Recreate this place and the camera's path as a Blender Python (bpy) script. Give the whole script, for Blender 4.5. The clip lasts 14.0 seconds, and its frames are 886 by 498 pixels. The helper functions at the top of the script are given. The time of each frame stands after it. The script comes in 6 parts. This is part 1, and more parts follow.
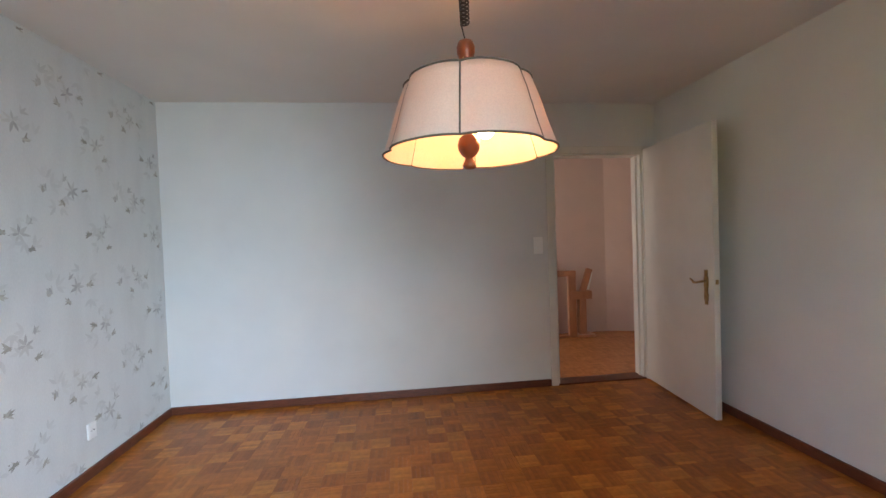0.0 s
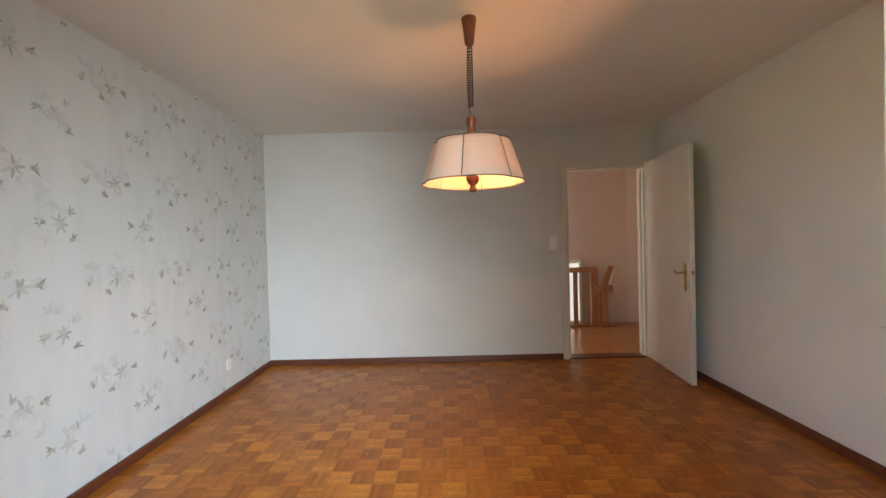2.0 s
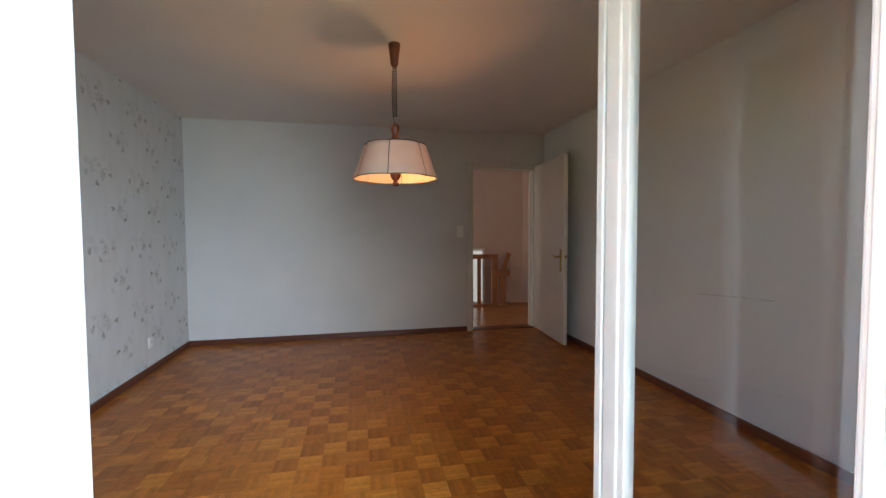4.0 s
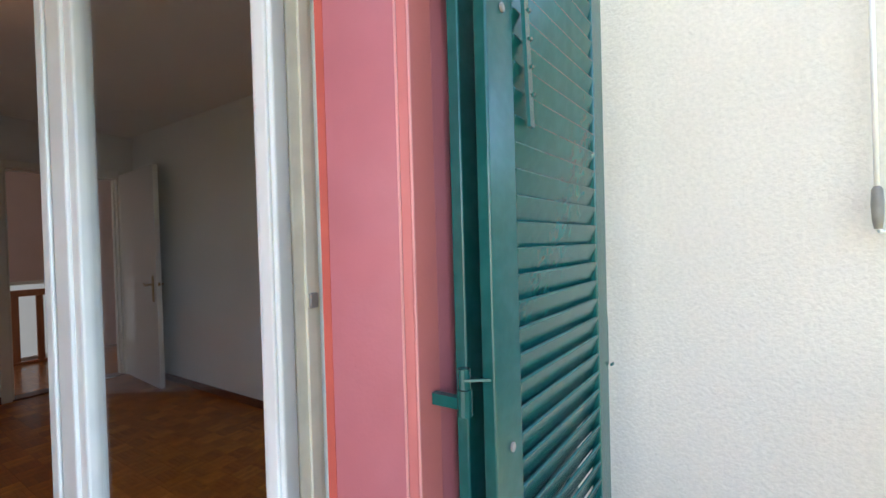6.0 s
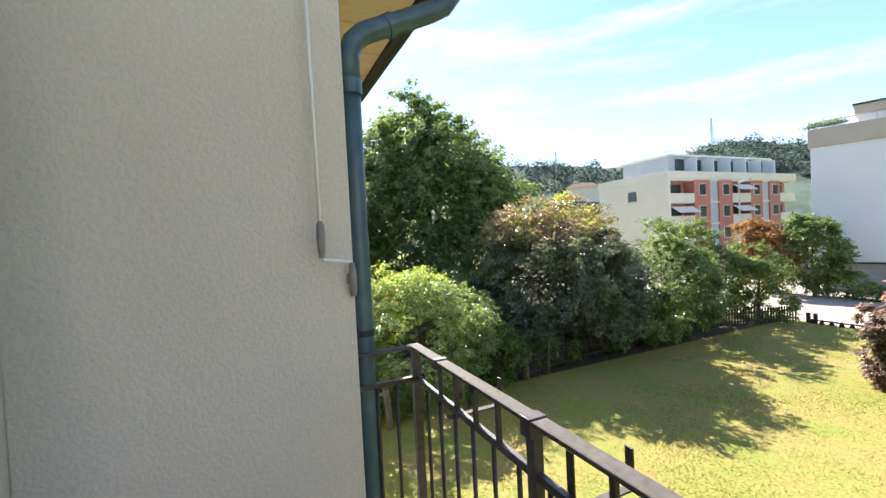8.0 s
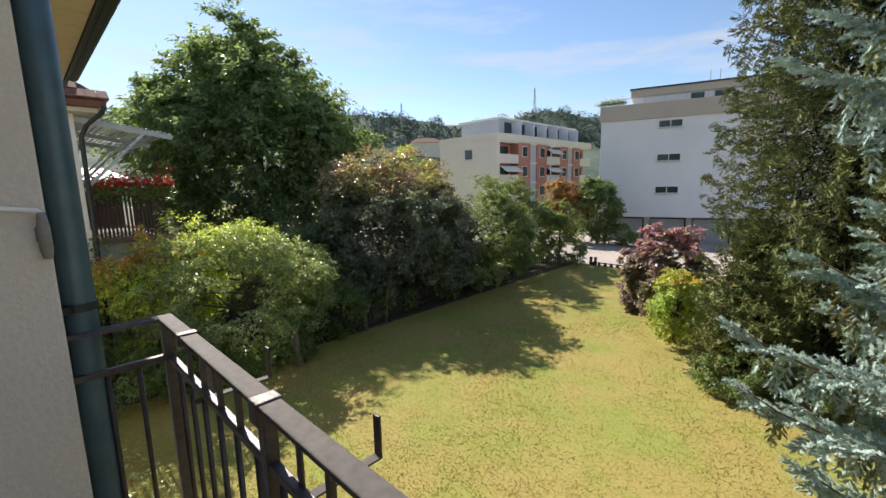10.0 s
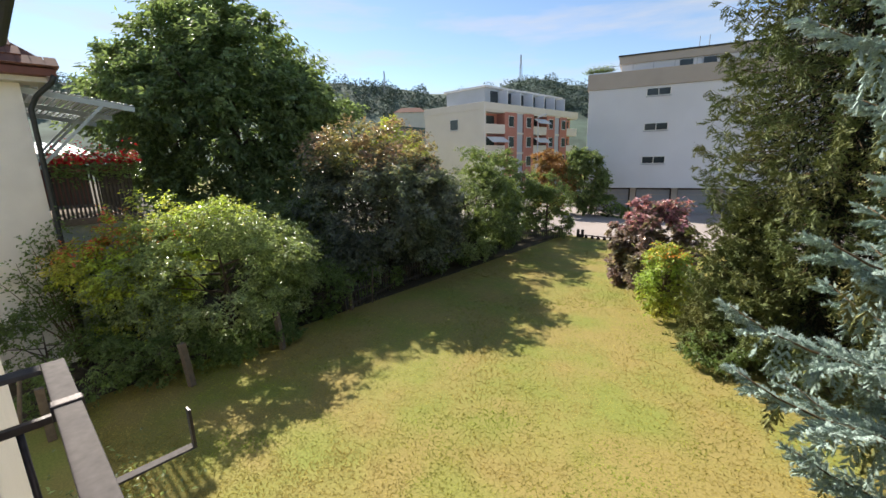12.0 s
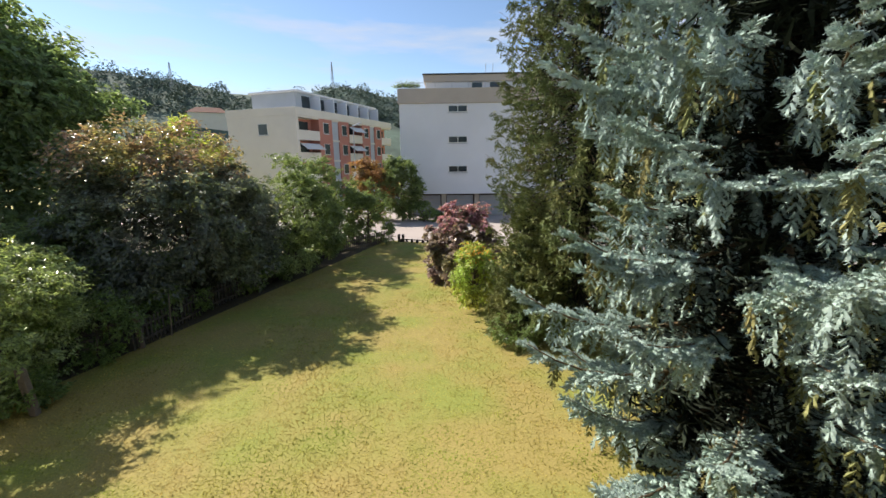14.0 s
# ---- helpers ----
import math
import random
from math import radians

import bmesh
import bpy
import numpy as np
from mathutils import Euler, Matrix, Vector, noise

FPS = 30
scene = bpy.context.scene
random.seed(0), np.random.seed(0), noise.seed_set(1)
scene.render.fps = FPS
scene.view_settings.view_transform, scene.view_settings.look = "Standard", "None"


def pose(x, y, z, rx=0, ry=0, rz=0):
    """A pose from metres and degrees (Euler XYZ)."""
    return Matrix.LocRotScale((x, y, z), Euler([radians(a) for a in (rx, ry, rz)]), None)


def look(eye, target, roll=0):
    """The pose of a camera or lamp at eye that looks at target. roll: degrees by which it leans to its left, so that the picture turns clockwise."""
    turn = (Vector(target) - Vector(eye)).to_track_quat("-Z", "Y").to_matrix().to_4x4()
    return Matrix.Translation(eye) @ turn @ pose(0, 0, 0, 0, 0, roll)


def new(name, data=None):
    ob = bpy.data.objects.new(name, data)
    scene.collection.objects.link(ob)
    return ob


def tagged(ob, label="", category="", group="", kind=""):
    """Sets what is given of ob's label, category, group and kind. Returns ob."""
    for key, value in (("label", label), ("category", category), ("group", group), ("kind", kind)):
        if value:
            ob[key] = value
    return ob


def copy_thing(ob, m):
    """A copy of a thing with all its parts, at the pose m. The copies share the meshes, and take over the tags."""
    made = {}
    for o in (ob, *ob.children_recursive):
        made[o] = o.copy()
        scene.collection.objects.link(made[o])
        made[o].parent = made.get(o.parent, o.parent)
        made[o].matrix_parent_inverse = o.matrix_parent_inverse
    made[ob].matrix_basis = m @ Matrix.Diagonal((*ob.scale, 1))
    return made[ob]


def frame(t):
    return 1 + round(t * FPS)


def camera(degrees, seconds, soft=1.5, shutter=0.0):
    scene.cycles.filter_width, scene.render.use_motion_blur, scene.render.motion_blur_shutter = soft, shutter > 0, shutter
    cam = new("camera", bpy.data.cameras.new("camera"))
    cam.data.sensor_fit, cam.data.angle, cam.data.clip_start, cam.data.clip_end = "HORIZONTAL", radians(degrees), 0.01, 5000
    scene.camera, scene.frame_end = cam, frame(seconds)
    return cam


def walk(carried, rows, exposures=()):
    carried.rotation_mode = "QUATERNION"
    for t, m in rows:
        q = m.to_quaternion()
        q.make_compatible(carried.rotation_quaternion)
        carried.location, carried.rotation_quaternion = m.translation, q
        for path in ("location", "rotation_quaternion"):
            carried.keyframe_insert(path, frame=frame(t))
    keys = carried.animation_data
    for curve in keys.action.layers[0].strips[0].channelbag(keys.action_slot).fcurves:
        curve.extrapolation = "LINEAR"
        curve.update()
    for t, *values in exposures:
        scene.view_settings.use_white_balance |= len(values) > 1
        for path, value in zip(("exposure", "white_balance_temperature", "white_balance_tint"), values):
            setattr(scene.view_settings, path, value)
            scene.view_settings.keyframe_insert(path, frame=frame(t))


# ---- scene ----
cam = camera(94.8, 14.0)
PATH = [
    (0, (0.217, 0.18, 1.276), (0.44, 2.167, 1.227), -2.0),
    (0.5, (0.322, -0.022, 1.251), (0.405, 1.975, 1.195), -2.3),
    (1, (0.351, -0.215, 1.226), (0.394, 1.784, 1.181), -2.5),
    (1.5, (0.323, -0.508, 1.212), (0.339, 1.491, 1.164), -2.1),
    (2, (0.306, -0.69, 1.234), (0.286, 1.31, 1.2), -1.5),
    (2.2, (0.303, -0.735, 1.239), (0.275, 1.264, 1.208), -1.2),
    (4.3, (0.203, -1.261, 1.193), (0.778, 0.652, 1.09), -0.8),
    (4.5, (0.202, -1.287, 1.198), (0.908, 0.581, 1.093), -1.3),
    (5, (0.275, -1.327, 1.195), (1.35, 0.357, 1.113), -1.4),
    (5.5, (0.387, -1.353, 1.205), (1.801, 0.06, 1.161), -1.7),
    (6, (0.577, -1.377, 1.217), (2.276, -0.322, 1.191), -1.6),
    (6.5, (0.721, -1.465, 1.23), (2.626, -0.854, 1.223), -2.0),
    (7, (0.788, -1.549, 1.248), (2.784, -1.417, 1.234), -2.1),
    (7.5, (0.83, -1.597, 1.265), (2.796, -1.964, 1.242), -2.5),
    (8, (0.847, -1.639, 1.271), (2.665, -2.472, 1.222), -2.9),
    (8.5, (0.841, -1.674, 1.254), (2.43, -2.885, 1.16), -3.1),
    (8.7, (0.831, -1.685, 1.247), (2.319, -3.016, 1.127), -3.1),
    (10.8, (0.94, -2.108, 1.254), (2.332, -3.492, 0.871), -1.2),
    (11, (0.975, -2.143, 1.263), (2.402, -3.486, 0.864), -1.4),
    (11.5, (1.049, -2.187, 1.297), (2.466, -3.533, 0.874), -1.7),
    (12, (1.083, -2.187, 1.315), (2.397, -3.628, 0.873), -1.6),
    (12.5, (1.08, -2.187, 1.298), (2.251, -3.742, 0.839), -1.1),
    (13, (1.07, -2.19, 1.308), (2.065, -3.862, 0.846), -0.7),
    (13.5, (1.043, -2.19, 1.313), (1.838, -3.969, 0.86), -0.7),
    (14, (1.004, -2.187, 1.332), (1.595, -4.05, 0.909), -0.7),
]
EXPOSURES = [(0, 4.5, 6150, 9), (1.0, 4.5, 6700, 9), (2.2, 4.5, 7000, 9), (4.3, 3.65, 6350, 10), (5.0, 3.5, 6150, 10), (5.5, 3.32, 6050, 10), (6.0, 3.2, 6100, 10), (6.5, 3.2, 6200, 10), (7.0, 2.8, 6150, 9), (7.5, 2.25, 6250, 8), (8.7, 1.2, 6400, 10), (10.8, 0.88, 6500, 12), (14, 0.88, 6500, 12)]
walk(cam, [(t, look(e, g, r)) for t, e, g, r in PATH], EXPOSURES)

# ---- world, sun and exposure ----
SUN_TO = Vector((0.77, -0.15, 0.66)).normalized()
world = bpy.data.worlds.new("sky")
scene.world = world
world.use_nodes = True
wn, wl = world.node_tree.nodes, world.node_tree.links
wn.clear()
w_out, w_bg = wn.new("ShaderNodeOutputWorld"), wn.new("ShaderNodeBackground")
sky = wn.new("ShaderNodeTexSky")
sky.sky_type, sky.sun_disc = "NISHITA", False
sky.sun_elevation, sky.sun_rotation = math.asin(SUN_TO.z), math.pi / 2 - math.atan2(SUN_TO.y, SUN_TO.x)
sky.air_density, sky.dust_density, sky.ozone_density = 1.0, 0.15, 2.5
w_co, w_map, w_noise, w_ramp, w_mix = (wn.new("ShaderNode" + k) for k in ("TexCoord", "Mapping", "TexNoise", "ValToRGB", "MixRGB"))
w_map.inputs["Scale"].default_value = (1.6, 1.6, 9.0)
w_noise.inputs["Scale"].default_value, w_noise.inputs["Detail"].default_value = 1.7, 8.0
w_noise.inputs["Roughness"].default_value = 0.55
w_ramp.color_ramp.elements[0].position, w_ramp.color_ramp.elements[1].position = 0.47, 0.72
w_mix.inputs["Color2"].default_value = (4.6, 4.7, 4.9, 1)
wl.new(w_co.outputs["Generated"], w_map.inputs["Vector"])
wl.new(w_map.outputs["Vector"], w_noise.inputs["Vector"])
wl.new(w_noise.outputs["Fac"], w_ramp.inputs["Fac"])
w_sc = wn.new("ShaderNodeMath")
w_sc.operation = "MULTIPLY"
w_sc.inputs[1].default_value = 0.8
wl.new(w_ramp.outputs["Color"], w_sc.inputs[0])
wl.new(w_sc.outputs[0], w_mix.inputs["Fac"])
wl.new(sky.outputs["Color"], w_mix.inputs["Color1"])
wl.new(w_mix.outputs["Color"], w_bg.inputs["Color"])
w_bg.inputs["Strength"].default_value = 0.09
wl.new(w_bg.outputs["Background"], w_out.inputs["Surface"])

sun = new("sun", bpy.data.lights.new("sun", "SUN"))
sun.data.energy, sun.data.angle, sun.data.color = 4.8, radians(0.53), (1.0, 0.93, 0.82)
sun.matrix_basis = look((30, -8, 30), Vector((30, -8, 30)) - SUN_TO)

bulb = new("bulb_light", bpy.data.lights.new("bulb_light", "POINT"))
bulb.data.energy, bulb.data.color, bulb.data.shadow_soft_size = 0.32, (1.0, 0.35, 0.13), 0.022
bulb.location = (0.508, 1.450, 1.615)

# area lamp added in the balcony door's opening for skylight, aimed low and left
door_sky = new("door_sky_fill", bpy.data.lights.new("door_sky_fill", "AREA"))
door_sky.data.shape, door_sky.data.size, door_sky.data.size_y = "RECTANGLE", 1.15, 2.0
door_sky.data.energy, door_sky.data.color, door_sky.data.spread = 1.75, (0.66, 0.83, 1.0), radians(84)
door_sky.matrix_basis = look((0.50, -0.93, 1.15), (-1.6, 2.9, -0.2))

# area lamp added at the hall's unseen west end to brighten it
hall_fill = new("hall_fill_light", bpy.data.lights.new("hall_fill_light", "AREA"))
hall_fill.data.shape, hall_fill.data.size, hall_fill.data.size_y = "RECTANGLE", 1.0, 1.3
hall_fill.data.energy, hall_fill.data.color = 0.95, (1.0, 0.92, 0.86)
hall_fill.matrix_basis = look((-0.45, 4.4, 1.5), (2.0, 4.6, 0.9))

# ---- materials ----
def mat(name, base, rough=0.7, metal=0.0, grain=(), spots=(), bump=0.0, bump_scale=60.0, rand=0.0, island=0.0, coat=0.0, spec=0.5, stretch=(1, 1, 1), through_light=0.0, sap=(1, 1, 1)):
    """Principled surface: grain=(scale, amount) fine value noise, spots=(scale, colour, amount) larger patches, bump with its scale,
    rand / island: value spread from object to object / from island to island."""
    m = bpy.data.materials.new(name)
    m.use_nodes = True
    n, l = m.node_tree.nodes, m.node_tree.links
    b = n["Principled BSDF"]
    b.inputs["Roughness"].default_value, b.inputs["Metallic"].default_value = rough, metal
    b.inputs["Coat Weight"].default_value = coat
    b.inputs["Specular IOR Level"].default_value = spec
    co, mp = n.new("ShaderNodeTexCoord"), n.new("ShaderNodeMapping")
    l.new(co.outputs["Object"], mp.inputs["Vector"])
    mp.inputs["Scale"].default_value = stretch
    rgb = n.new("ShaderNodeRGB")
    rgb.outputs[0].default_value = (*base, 1)
    colour = rgb.outputs[0]

    def noise_of(scale, detail=4.0):
        t = n.new("ShaderNodeTexNoise")
        t.inputs["Scale"].default_value, t.inputs["Detail"].default_value = scale, detail
        l.new(mp.outputs["Vector"], t.inputs["Vector"])
        return t.outputs["Fac"]

    def value(source, low, high):
        r = n.new("ShaderNodeMapRange")
        r.inputs["To Min"].default_value, r.inputs["To Max"].default_value = low, high
        l.new(source, r.inputs["Value"])
        return r

    def times(c, source, amount, wide=False):
        r = value(source, 1 - amount, 1 + amount)
        if not wide:
            r.inputs["From Min"].default_value, r.inputs["From Max"].default_value = 0.3, 0.7
        h = n.new("ShaderNodeMixRGB")
        h.blend_type = "MULTIPLY"
        h.inputs["Fac"].default_value = 1
        l.new(c, h.inputs["Color1"])
        l.new(r.outputs[0], h.inputs["Color2"])
        return h.outputs[0]
    if spots:
        r = value(noise_of(spots[0], 5.0), 0, spots[2])
        r.inputs["From Min"].default_value, r.inputs["From Max"].default_value = 0.42, 0.68
        h = n.new("ShaderNodeMixRGB")
        h.inputs["Color2"].default_value = (*spots[1], 1)
        l.new(r.outputs[0], h.inputs["Fac"])
        l.new(colour, h.inputs["Color1"])
        colour = h.outputs[0]
    if grain:
        colour = times(colour, noise_of(grain[0]), grain[1])
    if rand:
        colour = times(colour, n.new("ShaderNodeObjectInfo").outputs["Random"], rand, True)
    if island:
        colour = times(colour, n.new("ShaderNodeNewGeometry").outputs["Random Per Island"], island, True)
    l.new(colour, b.inputs["Base Color"])
    if bump:
        k = n.new("ShaderNodeBump")
        k.inputs["Strength"].default_value, k.inputs["Distance"].default_value = bump, 0.01
        l.new(noise_of(bump_scale, 6.0), k.inputs["Height"])
        l.new(k.outputs["Normal"], b.inputs["Normal"])
    if through_light:
        tr, ad = n.new("ShaderNodeBsdfTranslucent"), n.new("ShaderNodeMixShader")
        th = n.new("ShaderNodeMixRGB")
        th.blend_type = "MULTIPLY"
        th.inputs["Fac"].default_value, th.inputs["Color2"].default_value = 1, (*sap, 1)
        l.new(colour, th.inputs["Color1"])
        l.new(th.outputs[0], tr.inputs["Color"])
        ad.inputs["Fac"].default_value = through_light
        l.new(b.outputs[0], ad.inputs[1])
        l.new(tr.outputs[0], ad.inputs[2])
        l.new(ad.outputs[0], n["Material Output"].inputs["Surface"])
    return m


def glass_mat(name, tint=(0.97, 0.98, 0.98)):
    m = bpy.data.materials.new(name)
    m.use_nodes = True
    n, l = m.node_tree.nodes, m.node_tree.links
    n.remove(n["Principled BSDF"])
    lw, pw, ma, tr, gl, mx = (n.new("ShaderNode" + k) for k in ("LayerWeight", "Math", "Math", "BsdfTransparent", "BsdfGlossy", "MixShader"))
    pw.operation, ma.operation = "POWER", "MULTIPLY_ADD"
    pw.inputs[1].default_value, ma.inputs[1].default_value, ma.inputs[2].default_value = 4.0, 0.85, 0.05
    lw.inputs["Blend"].default_value = 0.5
    tr.inputs["Color"].default_value = (*tint, 1)
    gl.inputs["Roughness"].default_value = 0.01
    l.new(lw.outputs["Facing"], pw.inputs[0])
    l.new(pw.outputs[0], ma.inputs[0])
    l.new(ma.outputs[0], mx.inputs["Fac"])
    l.new(tr.outputs[0], mx.inputs[1])
    l.new(gl.outputs[0], mx.inputs[2])
    l.new(mx.outputs[0], n["Material Output"].inputs["Surface"])
    return m


M_WALL = mat("painted_plaster", (0.66, 0.65, 0.62), 0.85, grain=(3, 0.03), spots=(1.3, (0.60, 0.585, 0.55), 0.35), bump=0.12, bump_scale=140)
M_PAPER = mat("wallpaper", (0.66, 0.655, 0.625), 0.8, grain=(180, 0.04), spots=(9, (0.58, 0.57, 0.545), 0.5), bump=0.15, bump_scale=260, stretch=(1, 1, 0.35))
M_SPRIG = mat("wallpaper_leaf_print", (0.40, 0.375, 0.32), 0.8, island=0.28)
M_SPRIG1 = mat("wallpaper_mid_print", (0.50, 0.485, 0.45), 0.8, island=0.2)
M_SPRIG2 = mat("wallpaper_pale_print", (0.595, 0.585, 0.555), 0.8, island=0.06)
M_CEIL = mat("ceiling_paint", (0.72, 0.69, 0.65), 0.9, grain=(2, 0.03), bump=0.15, bump_scale=90)
M_PINK = mat("hall_plaster", (0.62, 0.47, 0.42), 0.85, grain=(4, 0.03), bump=0.1, bump_scale=120)
M_BASE = mat("baseboard_wood", (0.12, 0.035, 0.016), 0.4, grain=(18, 0.3), stretch=(1, 1, 6), spec=0.5)
PARQ = [mat("parquet_oak", c, 0.36, grain=(34, 0.16), spots=(1.1, tuple(0.75 * q for q in c), 0.3), island=0.2, bump=0.05, bump_scale=50, coat=0.09, spec=0.36) for c in ((0.40, 0.128, 0.015), (0.315, 0.092, 0.010), (0.47, 0.170, 0.022), (0.36, 0.112, 0.012))]
M_PARQ_HALL = mat("parquet_hall", (0.42, 0.165, 0.05), 0.25, grain=(24, 0.15), island=0.14, coat=0.2)
M_GROUT = mat("parquet_joint", (0.15, 0.055, 0.016), 0.8)
M_GLOSS = mat("white_gloss_paint", (0.70, 0.67, 0.60), 0.16, grain=(5, 0.03), bump=0.02, bump_scale=9, coat=0.3)
M_FRAME = mat("white_window_paint", (0.72, 0.72, 0.68), 0.35, grain=(8, 0.04), spots=(14, (0.62, 0.60, 0.52), 0.25), bump=0.04)
M_CREAM = mat("cream_rebate_paint", (0.74, 0.67, 0.52), 0.4, grain=(10, 0.06), spots=(20, (0.45, 0.40, 0.3), 0.3))
M_RED = mat("red_reveal_paint", (0.44, 0.135, 0.15), 0.42, grain=(7, 0.05), spots=(4, (0.45, 0.16, 0.185), 0.5), bump=0.06, bump_scale=120)
M_REDBAND = mat("coral_band_paint", (0.52, 0.155, 0.14), 0.42, grain=(7, 0.06), bump=0.06, bump_scale=120)
M_REDBEAD = mat("pale_pink_edge", (0.62, 0.27, 0.25), 0.45, grain=(9, 0.12))
M_REDLINE = mat("orange_red_edge_paint", (0.50, 0.095, 0.065), 0.55, grain=(9, 0.1))
M_TEAL = mat("green_shutter_paint", (0.006, 0.082, 0.074), 0.24, grain=(6, 0.10), spots=(30, (0.03, 0.14, 0.13), 0.25), bump=0.03, bump_scale=80)
M_STUCCO = mat("rough_stucco", (0.72, 0.655, 0.565), 0.95, grain=(60, 0.05), spots=(1.5, (0.65, 0.59, 0.50), 0.5), bump=0.5, bump_scale=75)
M_PIPE = mat("painted_downpipe", (0.075, 0.125, 0.14), 0.42, grain=(12, 0.15), metal=0.2)
M_GUTTER = mat("dark_gutter_metal", (0.04, 0.045, 0.045), 0.5, metal=0.4, grain=(10, 0.2))
M_RAIL = mat("weathered_iron_paint", (0.055, 0.042, 0.040), 0.42, grain=(40, 0.25), spots=(6, (0.09, 0.075, 0.07), 0.5), metal=0.3, bump=0.1, bump_scale=150)
M_RAILTOP = mat("worn_rail_cap", (0.105, 0.092, 0.085), 0.72, grain=(50, 0.2), spots=(9, (0.08, 0.07, 0.068), 0.6), spec=0.2)
M_BRASS = mat("aged_brass", (0.36, 0.24, 0.10), 0.35, metal=0.9, grain=(30, 0.2))
M_WOODT = mat("turned_wood", (0.17, 0.05, 0.017), 0.35, grain=(16, 0.25), coat=0.3)
M_WOODH = mat("hall_stair_wood", (0.36, 0.145, 0.065), 0.4, grain=(14, 0.2), stretch=(1, 1, 0.2))
M_PLASTIC = mat("white_plastic", (0.84, 0.82, 0.78), 0.4, grain=(40, 0.02))
M_SHADE = mat("lampshade_linen", (0.74, 0.62, 0.51), 0.85, grain=(240, 0.06), spots=(8, (0.70, 0.53, 0.44), 0.4), bump=0.2, bump_scale=400, through_light=0.25)
M_TRIM = mat("shade_piping", (0.12, 0.10, 0.075), 0.8, grain=(200, 0.3))
M_CORD = mat("dark_cord", (0.03, 0.022, 0.018), 0.5)
M_GREY = mat("weathered_grey_plastic", (0.26, 0.24, 0.21), 0.6, grain=(30, 0.15))
M_SOFFIT = mat("soffit_boards", (0.60, 0.48, 0.38), 0.6, grain=(14, 0.1), stretch=(8, 1, 1))
M_STONE = mat("balcony_concrete", (0.32, 0.30, 0.27), 0.9, grain=(40, 0.15), spots=(3, (0.25, 0.235, 0.21), 0.5), bump=0.3, bump_scale=60)
M_GLASS = glass_mat("door_glass")
M_PANE = mat("far_window_glass", (0.03, 0.04, 0.045), 0.12, grain=(0.6, 0.3))
M_BULB = bpy.data.materials.new("bulb_glow")
M_BULB.use_nodes = True
M_BULB.node_tree.nodes["Principled BSDF"].inputs["Emission Color"].default_value = (1.0, 0.62, 0.28, 1)
M_BULB.node_tree.nodes["Principled BSDF"].inputs["Emission Strength"].default_value = 2.5

M_LAWN = mat("lawn_soil", (0.30, 0.24, 0.07), 0.95, grain=(30, 0.2), spots=(0.75, (0.22, 0.25, 0.045), 0.9), bump=0.15, bump_scale=40)
M_BLADE = mat("grass_blades", (0.40, 0.315, 0.088), 0.8, grain=(5, 0.22), spots=(0.9, (0.25, 0.315, 0.04), 1.0), island=0.4, through_light=0.45, spec=0.2)
M_ROAD = mat("asphalt_drive", (0.38, 0.325, 0.29), 0.9, grain=(20, 0.12), spots=(0.3, (0.26, 0.22, 0.2), 0.5))
M_EARTH = mat("earth_bed", (0.07, 0.055, 0.03), 0.95, grain=(12, 0.3), bump=0.6, bump_scale=20)
M_BARK = mat("bark", (0.09, 0.065, 0.045), 0.9, grain=(20, 0.3), bump=0.6, bump_scale=30, stretch=(1, 1, 0.3))
def leaf_mat(name, base, other, spread=0.45, glow=0.45, rough=0.42, spec=0.5, sap=(1.3, 1.3, 0.85)):
    base, other = ((2.75 * c[0], 2.3 * c[1], 2.75 * c[2]) for c in (base, other))
    return mat(name, base, rough, spots=(0.9, other, 0.8), island=spread, through_light=glow, spec=spec, sap=sap)
M_WALNUT = leaf_mat("walnut_leaves", (0.064, 0.104, 0.040), (0.082, 0.13, 0.042), glow=0.55)
M_GREENBUSH = leaf_mat("rose_bush_leaves", (0.105, 0.152, 0.058), (0.125, 0.18, 0.055), glow=0.5, rough=0.32, spec=0.8)
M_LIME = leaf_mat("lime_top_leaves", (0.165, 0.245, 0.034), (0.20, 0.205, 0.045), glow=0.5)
M_COPPER = leaf_mat("copper_beech_leaves", (0.060, 0.078, 0.050), (0.068, 0.10, 0.042), rough=0.3, spec=0.8)
M_COPPERTOP = leaf_mat("copper_top_leaves", (0.135, 0.105, 0.06), (0.12, 0.16, 0.04), glow=0.4, rough=0.3, spec=0.8)
M_SHRUB = leaf_mat("mixed_shrub_leaves", (0.062, 0.098, 0.034), (0.085, 0.125, 0.036), glow=0.5)
M_ORANGE = leaf_mat("rust_shrub_leaves", (0.125, 0.078, 0.026), (0.075, 0.085, 0.024))
M_PURPLE = leaf_mat("purple_shrub_leaves", (0.098, 0.082, 0.068), (0.072, 0.105, 0.036), rough=0.34, spec=0.5)
M_YELLOW = leaf_mat("yellow_green_leaves", (0.13, 0.20, 0.035), (0.17, 0.18, 0.03), glow=0.4)
M_PINKTIP = leaf_mat("pink_bronze_tips", (0.19, 0.115, 0.125), (0.13, 0.10, 0.08), rough=0.3, spec=0.8)
M_REDTIP = leaf_mat("red_rose_petals", (0.30, 0.06, 0.04), (0.22, 0.12, 0.03), glow=0.3)
M_ORANGETIP = leaf_mat("orange_blossom", (0.36, 0.17, 0.03), (0.26, 0.24, 0.04), glow=0.3)
M_IVY = leaf_mat("ivy_leaves", (0.055, 0.095, 0.025), (0.075, 0.125, 0.03))
